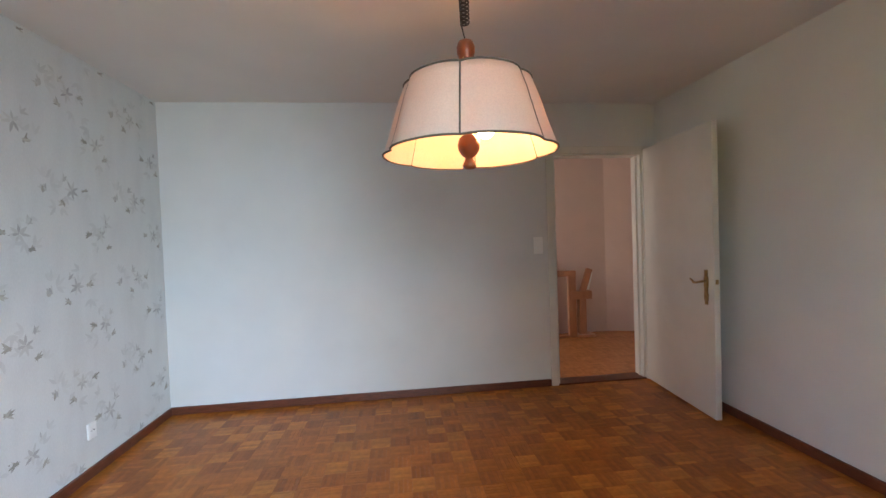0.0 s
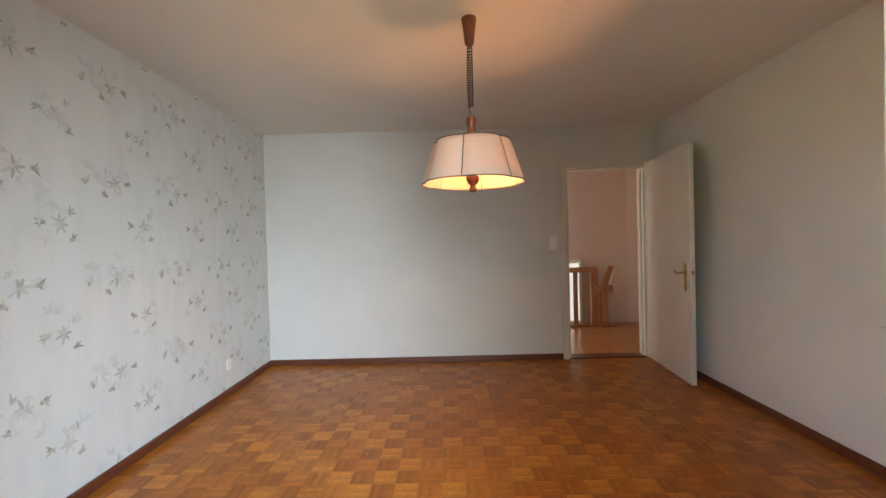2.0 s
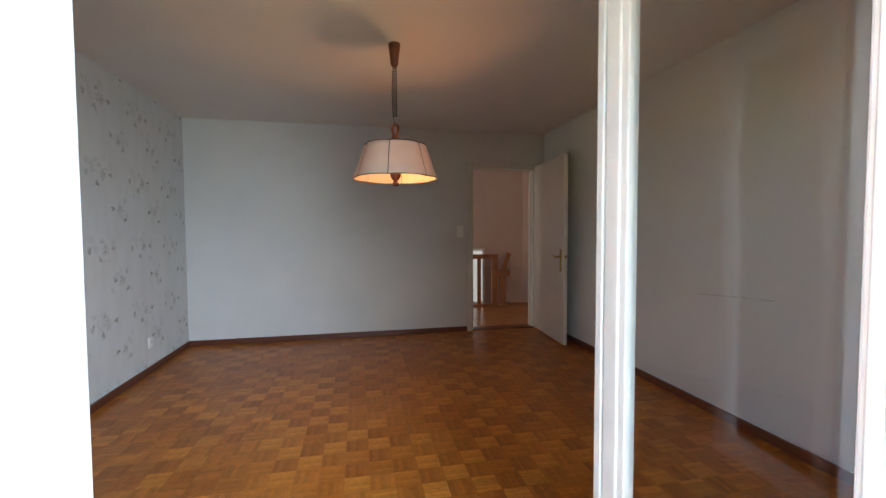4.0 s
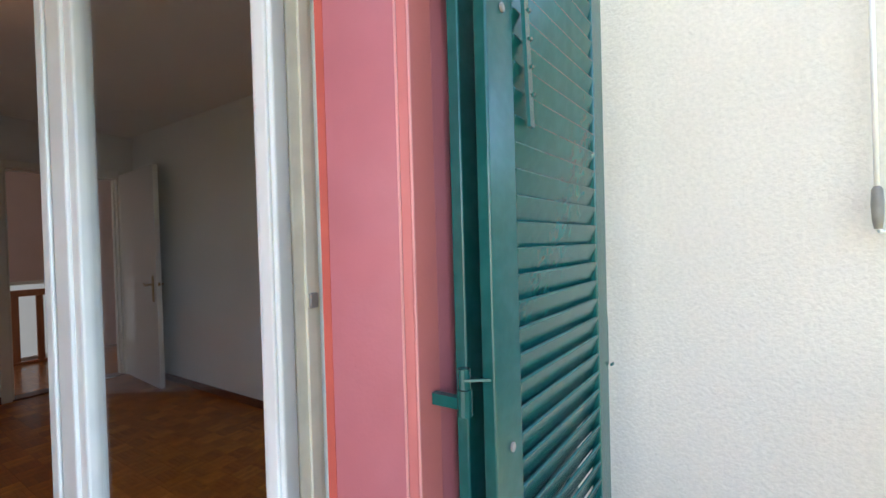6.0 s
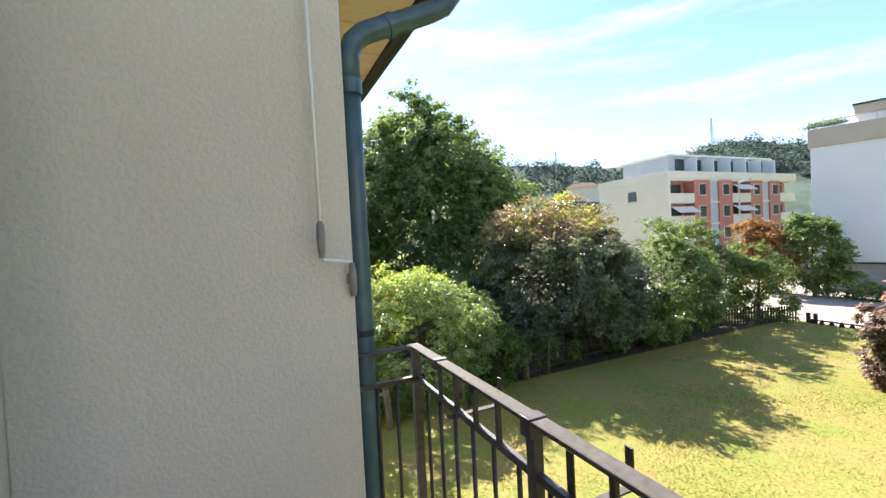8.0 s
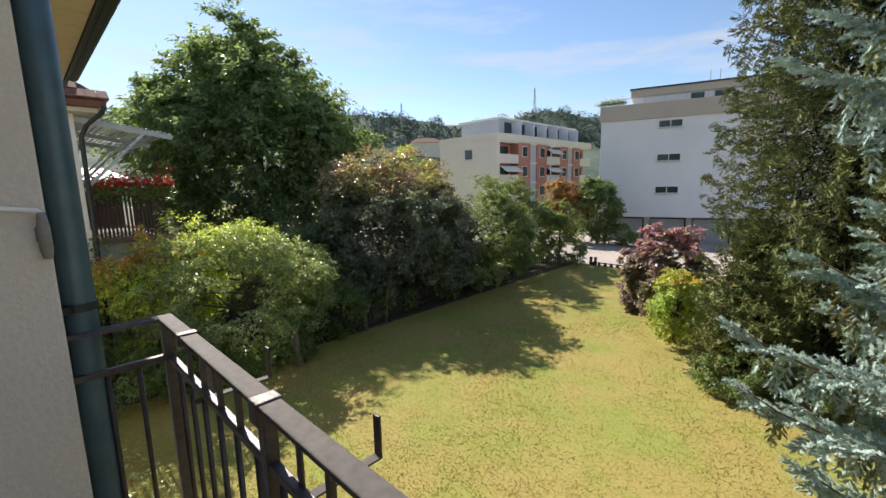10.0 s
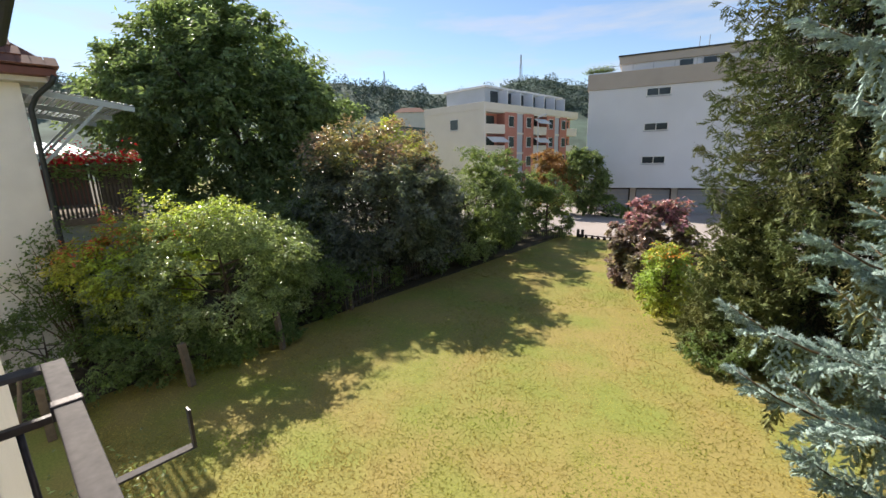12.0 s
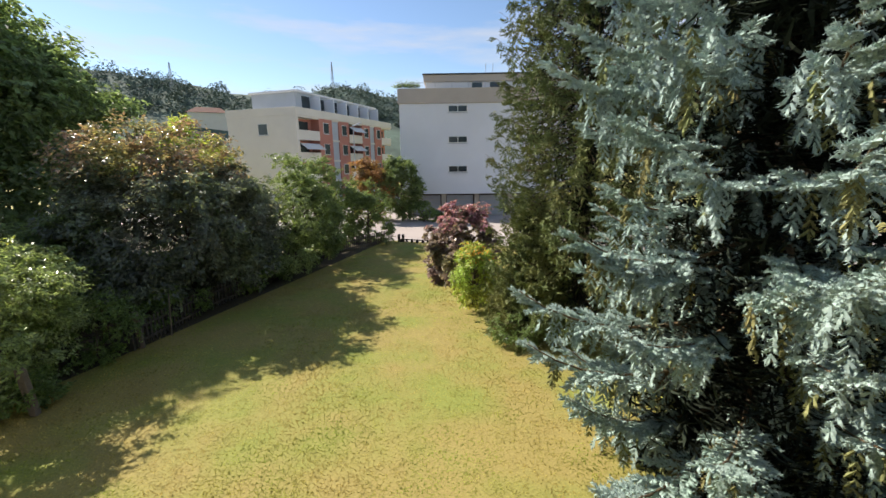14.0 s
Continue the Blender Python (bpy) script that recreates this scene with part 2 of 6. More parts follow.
M_DARKFIR = leaf_mat("dark_fir_needles", (0.050, 0.075, 0.020), (0.085, 0.098, 0.026), glow=0.12, rough=0.6, spec=0.2, sap=(1, 1, 1))
M_BLUEFIR = leaf_mat("blue_spruce_needles", (0.142, 0.212, 0.160), (0.108, 0.174, 0.118), spread=0.25, glow=0.12, rough=0.8, spec=0.1, sap=(1, 1, 1))
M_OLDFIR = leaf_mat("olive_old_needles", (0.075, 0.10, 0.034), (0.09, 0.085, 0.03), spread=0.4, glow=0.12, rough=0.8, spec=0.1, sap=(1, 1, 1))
# near-black: the deep shade inside the conifers is put into this colour
M_INNERSHADE = mat("inner_shade_colour", (0.022, 0.028, 0.018), 0.9, island=0.5, spec=0.1)
M_TWIG = mat("brown_twig", (0.13, 0.085, 0.04), 0.9, grain=(30, 0.2))
M_ROSE = mat("red_blossom", (0.55, 0.015, 0.02), 0.6, island=0.3, through_light=0.3)
M_HILL = mat("wooded_hill", (0.07, 0.105, 0.075), 0.95, grain=(0.08, 0.5), bump=1.0, bump_scale=0.2)
# leaf colour lightened a little, so the distance haze sits in it
M_FARTREE = mat("hazed_far_leaves", (0.12, 0.16, 0.12), 0.9, island=0.25)

M_BEIGE = mat("beige_facade", (0.62, 0.585, 0.51), 0.9, grain=(0.6, 0.03))
M_WHITEB = mat("white_facade", (0.66, 0.67, 0.70), 0.9, grain=(0.5, 0.03), spots=(0.15, (0.58, 0.59, 0.62), 0.5))
M_TAUPE = mat("taupe_parapet", (0.42, 0.37, 0.32), 0.9, grain=(0.8, 0.05))
M_REDB = mat("brick_red_render", (0.41, 0.175, 0.13), 0.9, grain=(0.7, 0.05))
M_GARAGESHADE = mat("garage_shade", (0.05, 0.03, 0.025), 0.8)
M_METALGREY = mat("grey_cladding", (0.38, 0.41, 0.45), 0.6, grain=(0.7, 0.05))
M_NHWALL = mat("neighbour_render", (0.80, 0.765, 0.69), 0.92, grain=(2, 0.05), spots=(0.8, (0.72, 0.68, 0.59), 0.4), bump=0.2, bump_scale=30)
M_TILE = mat("roof_tile_clay", (0.17, 0.075, 0.05), 0.85, island=0.35, grain=(5, 0.2))
M_FASCIA = mat("brown_fascia", (0.16, 0.055, 0.035), 0.55, grain=(5, 0.15))
M_PERG = mat("pergola_grey_metal", (0.42, 0.46, 0.46), 0.5, metal=0.3, grain=(6, 0.08))
M_POST = mat("weathered_concrete_post", (0.16, 0.125, 0.09), 0.95, grain=(14, 0.2), bump=0.4)
M_FENCEW = mat("dark_fence_wood", (0.05, 0.04, 0.03), 0.9, island=0.3, grain=(12, 0.3))
M_GARAGE = mat("garage_door_grey", (0.30, 0.31, 0.33), 0.6, grain=(2, 0.05))
M_AWN = mat("striped_awning_cloth", (0.60, 0.60, 0.58), 0.9, grain=(1, 0.05))


# ---- builders ----
def box(bm, x0, y0, z0, x1, y1, z1, bevel=0.0, m=None):
    r = bmesh.ops.create_cube(bm, size=1.0)
    vs = r["verts"]
    for v in vs:
        v.co = Vector((x0 + (v.co.x + 0.5) * (x1 - x0), y0 + (v.co.y + 0.5) * (y1 - y0), z0 + (v.co.z + 0.5) * (z1 - z0)))
    if bevel:
        es = list({e for v in vs for e in v.link_edges})
        bv = bmesh.ops.bevel(bm, geom=es, offset=bevel, segments=2, profile=0.5, affect="EDGES")
        vs = bv["verts"]
    if m is not None:
        bmesh.ops.transform(bm, matrix=m, verts=list({v for v in vs}))
    return bm


def a_box(*a, **k):
    return box(bmesh.new(), *a, **k)


def rod(bm, a, b, r, seg=10, r2=None):
    """A round bar from a to b."""
    a, b = Vector(a), Vector(b)
    d = b - a
    c = bmesh.ops.create_cone(bm, cap_ends=True, segments=seg, radius1=r, radius2=r if r2 is None else r2, depth=d.length)
    m = Matrix.Translation((a + b) / 2) @ d.to_track_quat("Z", "Y").to_matrix().to_4x4()
    bmesh.ops.transform(bm, matrix=m, verts=c["verts"])
    return bm


def bar(bm, a, b, w, h, up=(0, 0, 1)):
    """A flat bar from a to b, w wide and h high."""
    a, b = Vector(a), Vector(b)
    d = b - a
    x = d.normalized()
    y = Vector(up).cross(x).normalized()
    z = x.cross(y)
    m = Matrix((x, y, z)).transposed().to_4x4()
    m.translation = (a + b) / 2
    c = bmesh.ops.create_cube(bm, size=1.0)
    bmesh.ops.transform(bm, matrix=m @ Matrix.Diagonal((d.length, w, h, 1)), verts=c["verts"])
    return bm


def lathe(bm, profile, seg=24, lobe=None):
    """A turned body from (radius, height) pairs; lobe(angle) scales the radius."""
    rings = []
    for r, z in profile:
        ring = []
        for i in range(seg):
            a = 2 * math.pi * i / seg
            k = lobe(a) if lobe else 1
            ring.append(bm.verts.new((r * k * math.cos(a), r * k * math.sin(a), z)))
        rings.append(ring)
    for p, q in zip(rings, rings[1:]):
        for i in range(seg):
            f = bm.faces.new((p[i], p[(i + 1) % seg], q[(i + 1) % seg], q[i]))
            f.smooth = True
    return bm


def tube(bm, pts, r, seg=8, smooth=True):
    """A round pipe along points."""
    pts = [Vector(p) for p in pts]
    rings = []
    ref = Vector((0.3, 0.5, 0.8)).normalized()
    for i, p in enumerate(pts):
        d = (pts[min(i + 1, len(pts) - 1)] - pts[max(i - 1, 0)]).normalized()
        u = d.cross(ref).normalized()
        v = d.cross(u)
        rr = float(r[i] if isinstance(r, (list, tuple)) else r)
        rings.append([bm.verts.new(p + rr * (u * math.cos(2 * math.pi * k / seg) + v * math.sin(2 * math.pi * k / seg))) for k in range(seg)])
    for p, q in zip(rings, rings[1:]):
        for i in range(seg):
            f = bm.faces.new((p[i], p[(i + 1) % seg], q[(i + 1) % seg], q[i]))
            f.smooth = smooth
    bm.faces.new(rings[0])
    bm.faces.new(rings[-1])
    return bm


def part(name, bm, material, parent=None, label=""):
    """Links a bmesh as one mesh object, in world place, under a thing or a part."""
    bmesh.ops.recalc_face_normals(bm, faces=bm.faces)
    me = bpy.data.meshes.new(name)
    bm.to_mesh(me)
    bm.free()
    me.materials.append(material)
    return hang(new(name, me), parent, label)


def hang(ob, parent, label=""):
    if parent is not None:
        ob.parent = parent
        if parent.parent is None:
            ob.matrix_parent_inverse = parent.matrix_basis.inverted()
    if label:
        ob["label"] = label
    return ob


def thing(name, at, label, category, group="", kind="", turn=0.0):
    e = new(name)
    e.empty_display_size = 0.1
    e.matrix_basis = pose(*at, 0, 0, turn)
    return tagged(e, label, category, group, kind)


def structure(name, bm, material, label, category):
    return tagged(part(name, bm, material), label, category, kind="structure")


def quick_mesh(name, verts, faces, material, parent=None, label="", more=(), index=None):
    """A mesh from arrays: verts (n, 3), faces (m, k) of one size."""
    me = bpy.data.meshes.new(name)
    verts, faces = np.asarray(verts, np.float32), np.asarray(faces, np.int32)
    k = faces.shape[1]
    me.vertices.add(len(verts))
    me.vertices.foreach_set("co", verts.ravel())
    me.loops.add(faces.size)
    me.loops.foreach_set("vertex_index", faces.ravel())
    me.polygons.add(len(faces))
    me.polygons.foreach_set("loop_start", np.arange(0, faces.size, k, dtype=np.int32))
    me.polygons.foreach_set("use_smooth", np.zeros(len(faces), bool))
    me.materials.append(material)
    for m in more:
        me.materials.append(m)
    if index is not None:
        me.polygons.foreach_set("material_index", np.asarray(index, np.int32))
    me.update(calc_edges=True)
    return hang(new(name, me), parent, label)


def unit(v):
    return v / np.maximum(np.linalg.norm(v, axis=-1, keepdims=True), 1e-9)


def leaf_arrays(at, out, length, width, rng, droop=0.25, flat=0.75, loose=0.75):
    """Folded leaves of four points each; their faces turn to the light (flat), their tips outwards and down."""
    n = len(at)
    nrm = unit(out * 0.55 + np.array([0, 0, flat]) + rng.normal(0, 0.48, (n, 3)))
    d = out + rng.normal(0, loose, (n, 3)) + np.array([0, 0, -droop])
    d = unit(d - nrm * np.sum(d * nrm, 1, keepdims=True))
    side = np.cross(nrm, d)
    ln = length * rng.uniform(0.6, 1.3, (n, 1))
    wd = width * rng.uniform(0.7, 1.25, (n, 1))
    b = at + d * ln * 0.42 + side * wd * 0.5 + nrm * wd * 0.14
    c = at + d * ln - nrm * ln * 0.12
    e = at + d * ln * 0.42 - side * wd * 0.5 + nrm * wd * 0.14
    v = np.stack([at, b, c, e], 1).reshape(-1, 3)
    f = np.arange(4 * n).reshape(-1, 4)
    return v, f


# ---- room ----
X0, X1, Y0, Y1, H = -1.55, 2.46, -0.66, 3.49, 2.38
DX0, DX1, DH = 1.535, 2.335, 1.96          # hall door opening
WX0, WX1, WZ0, WZ1 = -0.34, 1.26, -0.06, 2.22   # balcony door opening

bm = a_box(X0 - 0.25, Y1, -0.2, DX0, Y1 + 0.13, H + 0.2)
box(bm, DX1, Y1, -0.2, X1 + 0.25, Y1 + 0.13, H + 0.2)
box(bm, DX0, Y1, DH, DX1, Y1 + 0.13, H + 0.2)
structure("wall_north", bm, M_WALL, "pale painted plaster wall of the empty room", "wall")
structure("wall_west", a_box(X0 - 0.25, Y0 - 0.31, -0.2, X0, Y1, H + 0.2), M_PAPER, "wallpapered wall with a faded leaf sprig print", "wall")
structure("wall_east", a_box(X1, Y0, -0.2, X1 + 0.25, Y1, H + 0.2), M_WALL, "plain painted plaster wall with a faint scuff", "wall")
bm = a_box(X0 - 4.0, Y0 - 0.31, -3.4, WX0, Y0, H + 0.2)
box(bm, WX1, Y0 - 0.31, -3.4, 2.75, Y0, H + 0.2)
box(bm, WX0, Y0 - 0.31, WZ1, WX1, Y0, H + 0.2)
box(bm, WX0, Y0 - 0.31, -3.4, WX1, Y0, WZ0)
structure("wall_south", bm, M_STUCCO, "stuccoed house wall round the balcony door", "wall")
bm = a_box(X0, Y0 + 0.001, 0, WX0, Y0 + 0.013, H)
box(bm, WX1, Y0 + 0.001, 0, X1, Y0 + 0.013, H)
box(bm, WX0, Y0 + 0.001, WZ1, WX1, Y0 + 0.013, H)
structure("wall_south_lining", bm, M_WALL, "painted plaster on the window side of the room", "wall")
structure("ceiling", a_box(X0 - 0.2, Y0 - 0.3, H, X1 + 0.2, Y1 + 0.1, H + 0.15), M_CEIL, "off-white painted room ceiling", "ceiling")
structure("floor", a_box(X0, Y0, -0.2, X1, Y1, -0.004), M_GROUT, "mosaic parquet floor of small oak blocks", "floor")
bm = bmesh.new()
for k in range(70):
    a = k / 69
    if random.random() < 0.6:
        y = 0.6 + 0.75 * a
        box(bm, X1 - 0.0015, y, 0.80 - 0.05 * a + random.uniform(-0.004, 0.004), X1 + 0.01, y + 0.013, 0.806 - 0.05 * a)
part("scuff_mark", bm, M_TAUPE, bpy.data.objects["wall_east"])


def skirting(name, x0, y0, x1, y1):
    bm = a_box(x0, y0, 0, x1, y1, 0.060, 0.004)
    structure(name, bm, M_BASE, "dark red-brown wooden baseboard", "baseboard")


skirting("baseboard_north", X0, Y1 - 0.016, DX0 - 0.062, Y1)
skirting("baseboard_west", X0, Y0 + 0.02, X0 + 0.016, Y1 - 0.017)
skirting("baseboard_east", X1 - 0.016, Y0 + 0.02, X1, Y1 - 0.06)

# wallpaper print: sprigs of small leaves in a half-drop repeat
rng = np.random.default_rng(5)


def fan(vs, fs, cy, cz, turn, count, spread, length, width, r0=0.0):
    """A fan of slim pointed leaves round a point of the wall."""
    for k in range(count):
        a = turn + spread * (k / max(count - 1, 1) - 0.5) + rng.uniform(-0.12, 0.12)
        ln, wd = 1.35 * length * rng.uniform(0.75, 1.15), 1.45 * width * rng.uniform(0.8, 1.2)
        d, s = np.array([math.cos(a), math.sin(a)]), np.array([-math.sin(a), math.cos(a)])
        p = np.array([cy, cz]) + d * r0
        pts = [p, p + d * ln * 0.35 + s * wd, p + d * ln * 0.75 + s * wd * 0.6, p + d * ln, p + d * ln * 0.75 - s * wd * 0.6, p + d * ln * 0.35 - s * wd]
        if min(q[0] for q in pts) < Y0 + 0.02 or max(q[0] for q in pts) > Y1 - 0.01 or max(q[1] for q in pts) > H - 0.01 or min(q[1] for q in pts) < 0.055:
            continue
        i = len(vs)
        lift = X0 + rng.uniform(0.0008, 0.0045)
        vs += [(lift, q[0], q[1]) for q in pts]
        fs.append(list(range(i, i + 6)))


dark_v, dark_f, pale_v, pale_f, mid_v, mid_f = [], [], [], [], [], []
for col in range(9):
    for row in range(6):
        oy, oz = Y0 + 0.12 + col * 0.53, 0.02 + row * 0.53
        for dy, dz, big in ((0.0, 0.0, 1), (0.20, -0.24, 2), (0.36, 0.02, 0)):
            y, z = oy + dy, oz + dz
            if big:
                m = 1 if big == 1 else -1
                fan(mid_v, mid_f, y, z, rng.uniform(0, 6), 7, 5.3, 0.042, 0.006)
                fan(dark_v, dark_f, y + 0.085 * m, z + 0.005, (0.0 if m > 0 else 3.1), 4, 1.5, 0.045, 0.0055, -0.02)
                fan(dark_v, dark_f, y - 0.06 * m, z - 0.075, (2.6 if m > 0 else 0.5), 4, 1.5, 0.042, 0.005, -0.02)
                fan(mid_v, mid_f, y - 0.05 * m, z + 0.055, 0.8, 3, 1.6, 0.04, 0.0055, -0.015)
                for q in range(5):
                    fan(pale_v, pale_f, y + rng.uniform(-0.12, 0.12), z + rng.uniform(-0.11, 0.11), rng.uniform(0, 6), 3, 1.6, 0.045, 0.007)
            else:
                fan(mid_v, mid_f, y, z - 0.03, 2.2, 4, 1.6, 0.04, 0.0055, -0.01)
                fan(dark_v, dark_f, y - 0.02, z - 0.05, 1.2, 2, 0.6, 0.03, 0.005)
                fan(pale_v, pale_f, y, z + 0.03, 1.4, 5, 1.8, 0.05, 0.007)
                fan(pale_v, pale_f, y + 0.03, z, 0.2, 4, 2.0, 0.05, 0.007)
for name_, v_, f_, m_ in (("leaf_print", dark_v, dark_f, M_SPRIG), ("leaf_print", mid_v, mid_f, M_SPRIG1), ("pale_leaf_print", pale_v, pale_f, M_SPRIG2)):
    ob = quick_mesh(name_, v_, f_, m_, bpy.data.objects["wall_west"])
    ob["kind"] = "stuff"

# hall door: casing, jamb lining and open leaf
door = thing("door_1", (DX1, Y1, 0), "white gloss-painted room door standing wide open", "door", kind="structure")
bm = a_box(DX0 - 0.06, Y1 - 0.014, 0, DX0 + 0.004, Y1 + 0.001, DH + 0.055, 0.003)
box(bm, DX1 - 0.004, Y1 - 0.014, 0, DX1 + 0.05, Y1 + 0.001, DH + 0.055, 0.003)
box(bm, DX0 + 0.005, Y1 - 0.0135, DH - 0.004, DX1 - 0.005, Y1 + 0.001, DH + 0.0545, 0.003)
part("door_casing", bm, M_GLOSS, door)
bm = a_box(DX0, Y1 + 0.002, 0, DX0 + 0.018, Y1 + 0.135, DH)
box(bm, DX1 - 0.018, Y1 + 0.002, 0, DX1, Y1 + 0.135, DH)
box(bm, DX0 + 0.018, Y1 + 0.002, DH - 0.018, DX1 - 0.018, Y1 + 0.135, DH)
box(bm, DX1 - 0.033, Y1 + 0.05, 0, DX1 - 0.018, Y1 + 0.065, DH - 0.02)
part("door_jamb", bm, M_GLOSS, door)
part("threshold", a_box(DX0, Y1 - 0.01, -0.01, DX1, Y1 + 0.135, 0.012, 0.004), M_BASE, door, "dark worn wooden threshold")
LEAF = pose(2.355, Y1 - 0.018, 0.0, 0, 0, -94.2)
bm = a_box(0.0, -0.020, 0.012, 0.845, 0.020, 1.985, 0.003, LEAF)
leaf = part("door_leaf", bm, M_GLOSS, door)
bm = a_box(0.842, -0.010, 0.915, 0.8475, 0.010, 0.947, 0, LEAF)
part("lock_plate", bm, M_BRASS, leaf)
bm = bmesh.new()
for s in (-1, 1):
    for (w, z0, z1) in ((0.010, 0.775, 0.805), (0.016, 0.805, 0.845), (0.012, 0.845, 0.895), (0.018, 0.895, 0.955), (0.011, 0.955, 1.005)):
        box(bm, 0.775 - w, s * 0.0205, z0, 0.775 + w, s * 0.0265, z1, 0.003, LEAF)
part("handle_plate", bm, M_BRASS, leaf, "aged brass handle plate")
bm = bmesh.new()
for s in (-1, 1):
    tube(bm, [LEAF @ Vector(p) for p in ((0.775, s * 0.024, 0.930), (0.775, s * 0.055, 0.930), (0.745, s * 0.062, 0.921), (0.705, s * 0.062, 0.915), (0.672, s * 0.060, 0.935), (0.655, s * 0.058, 0.940))], [0.008, 0.008, 0.008, 0.008, 0.007, 0.005], 8)
part("door_handle", bm, M_BRASS, leaf, "curved brass lever handle")
bm = bmesh.new()
for z in (0.25, 1.7):
    rod(bm, (2.365, Y1 - 0.022, z), (2.365, Y1 - 0.022, z + 0.08), 0.007)
part("hinge", bm, M_GLOSS, door)

# light switch and socket
sw = thing("light_switch", (1.39, Y1, 1.195), "white plastic double light switch on the plaster wall", "light switch")
part("plate", a_box(1.352, Y1 - 0.011, 1.125, 1.432, Y1 - 0.0005, 1.265, 0.004), M_PLASTIC, sw)
part("rocker", a_box(1.370, Y1 - 0.016, 1.20, 1.414, Y1 - 0.0105, 1.245, 0.003), M_PLASTIC, sw)
part("rocker", a_box(1.378, Y1 - 0.0125, 1.142, 1.406, Y1 - 0.0105, 1.172, 0.001), M_PLASTIC, sw)
so = thing("wall_socket", (X0, 2.68, 0.25), "small white plastic socket on the wallpaper", "socket")
part("plate", a_box(X0 + 0.0005, 2.648, 0.215, X0 + 0.012, 2.712, 0.305, 0.004), M_PLASTIC, so)
bm = a_box(X0 + 0.0115, 2.655, 0.235, X0 + 0.014, 2.705, 0.285, 0.001)
part("insert", bm, M_PLASTIC, so)
bm = bmesh.new()
for dy, dz in ((-0.01, 0), (0.01, 0), (0, 0.007)):
    rod(bm, (X0 + 0.0135, 2.68 + dy, 0.26 + dz), (X0 + 0.0148, 2.68 + dy, 0.26 + dz), 0.0028, 8)
part("pin_hole", bm, M_CORD, so)

# pendant lamp
LX, LY = 0.448, 1.424
lamp = thing("pendant_lamp", (LX, LY, H), "cream scalloped fabric pendant lamp with turned wood, switched on", "pendant lamp")
T = Matrix.Translation((LX, LY, 0))


def lobed(a):
    return 1 - 0.07 * (1 - abs(math.sin(3 * a + 5.53))) ** 2


def turned(name, profile, material, label="", lobe=None, seg=24):
    bm = bmesh.new()
    lathe(bm, profile, seg, lobe)
    bmesh.ops.transform(bm, matrix=T, verts=bm.verts)
    return part(name, bm, material, lamp, label)


bm = bmesh.new()
SEG = 96
prof = [(0.264, 1.535), (0.256, 1.56), (0.242, 1.60), (0.228, 1.645), (0.214, 1.69), (0.203, 1.718), (0.193, 1.744)]
lathe(bm, prof + [(r - 0.003, z) for r, z in reversed(prof)], SEG, lobed)
bmesh.ops.transform(bm, matrix=T, verts=bm.verts)
shade = part("shade", bm, M_SHADE, lamp, "cream linen shade of six scalloped panels")
for z, r in ((1.535, 0.265), (1.744, 0.194)):
    bm = bmesh.new()
    ring = [Vector((LX + r * lobed(a) * math.cos(a), LY + r * lobed(a) * math.sin(a), z)) for a in (2 * math.pi * i / 72 for i in range(73))]
    tube(bm, ring, 0.0035, 5)
    part("piping", bm, M_TRIM, shade, "dark braid edge")
for k in range(6):
    a = (math.pi * k - 5.53) / 3
    bm = bmesh.new()
    tube(bm, [Vector((LX + (r + 0.001) * lobed(a) * math.cos(a), LY + (r + 0.001) * lobed(a) * math.sin(a), z)) for r, z in prof], 0.003, 5)
    part("seam", bm, M_TRIM, shade)
bm = bmesh.new()
for k in range(3):
    a = 2 * math.pi * k / 3 + 0.3
    rod(bm, (LX, LY, 1.752), (LX + 0.180 * math.cos(a), LY + 0.180 * math.sin(a), 1.752), 0.002, 6)
part("spider", bm, M_BRASS, lamp)
turned("ball_knob", [(0.0, 1.488), (0.018, 1.49), (0.022, 1.50), (0.016, 1.512), (0.012, 1.522), (0.024, 1.532), (0.033, 1.548), (0.035, 1.562), (0.030, 1.582), (0.016, 1.594), (0.008, 1.60), (0.0, 1.60)], M_WOODT, "turned dark wooden knob")
turned("centre_rod", [(0.005, 1.595), (0.005, 1.76)], M_BRASS, seg=8)
turned("finial", [(0.0, 1.742), (0.044, 1.744), (0.042, 1.758), (0.030, 1.776), (0.022, 1.796), (0.020, 1.815), (0.027, 1.840), (0.028, 1.860), (0.022, 1.876), (0.010, 1.882), (0.0, 1.882)], M_WOODT, "turned wooden finial")
turned("ceiling_cup", [(0.0, 2.235), (0.014, 2.237), (0.024, 2.250), (0.029, 2.30), (0.037, 2.36), (0.039, H - 0.001), (0.0, H - 0.001)], M_WOODT, "tapered wooden ceiling cup")
bm = bmesh.new()
pts = []
for i in range(430):
    a = 2 * math.pi * i / 18
    f = i / 429
    r = 0.0125
    pts.append((LX + r * math.cos(a), LY + r * math.sin(a), 2.235 - 0.31 * f ** (0.9)))
tube(bm, pts, 0.003, 5)
part("coiled_cord", bm, M_CORD, lamp, "dark coiled spring cord")
bm = tube(bmesh.new(), [(LX, LY, 1.878), (LX - 0.012, LY, 1.93), (LX - 0.017, LY, 2.06), (LX - 0.014, LY, 2.18), (LX - 0.004, LY, 2.24)], 0.0022, 6)
part("cord", bm, M_CORD, lamp)
bm = bmesh.new()
bmesh.ops.create_uvsphere(bm, u_segments=16, v_segments=10, radius=0.028)
bmesh.ops.transform(bm, matrix=Matrix.Translation((LX + 0.060, LY + 0.026, 1.615)), verts=bm.verts)
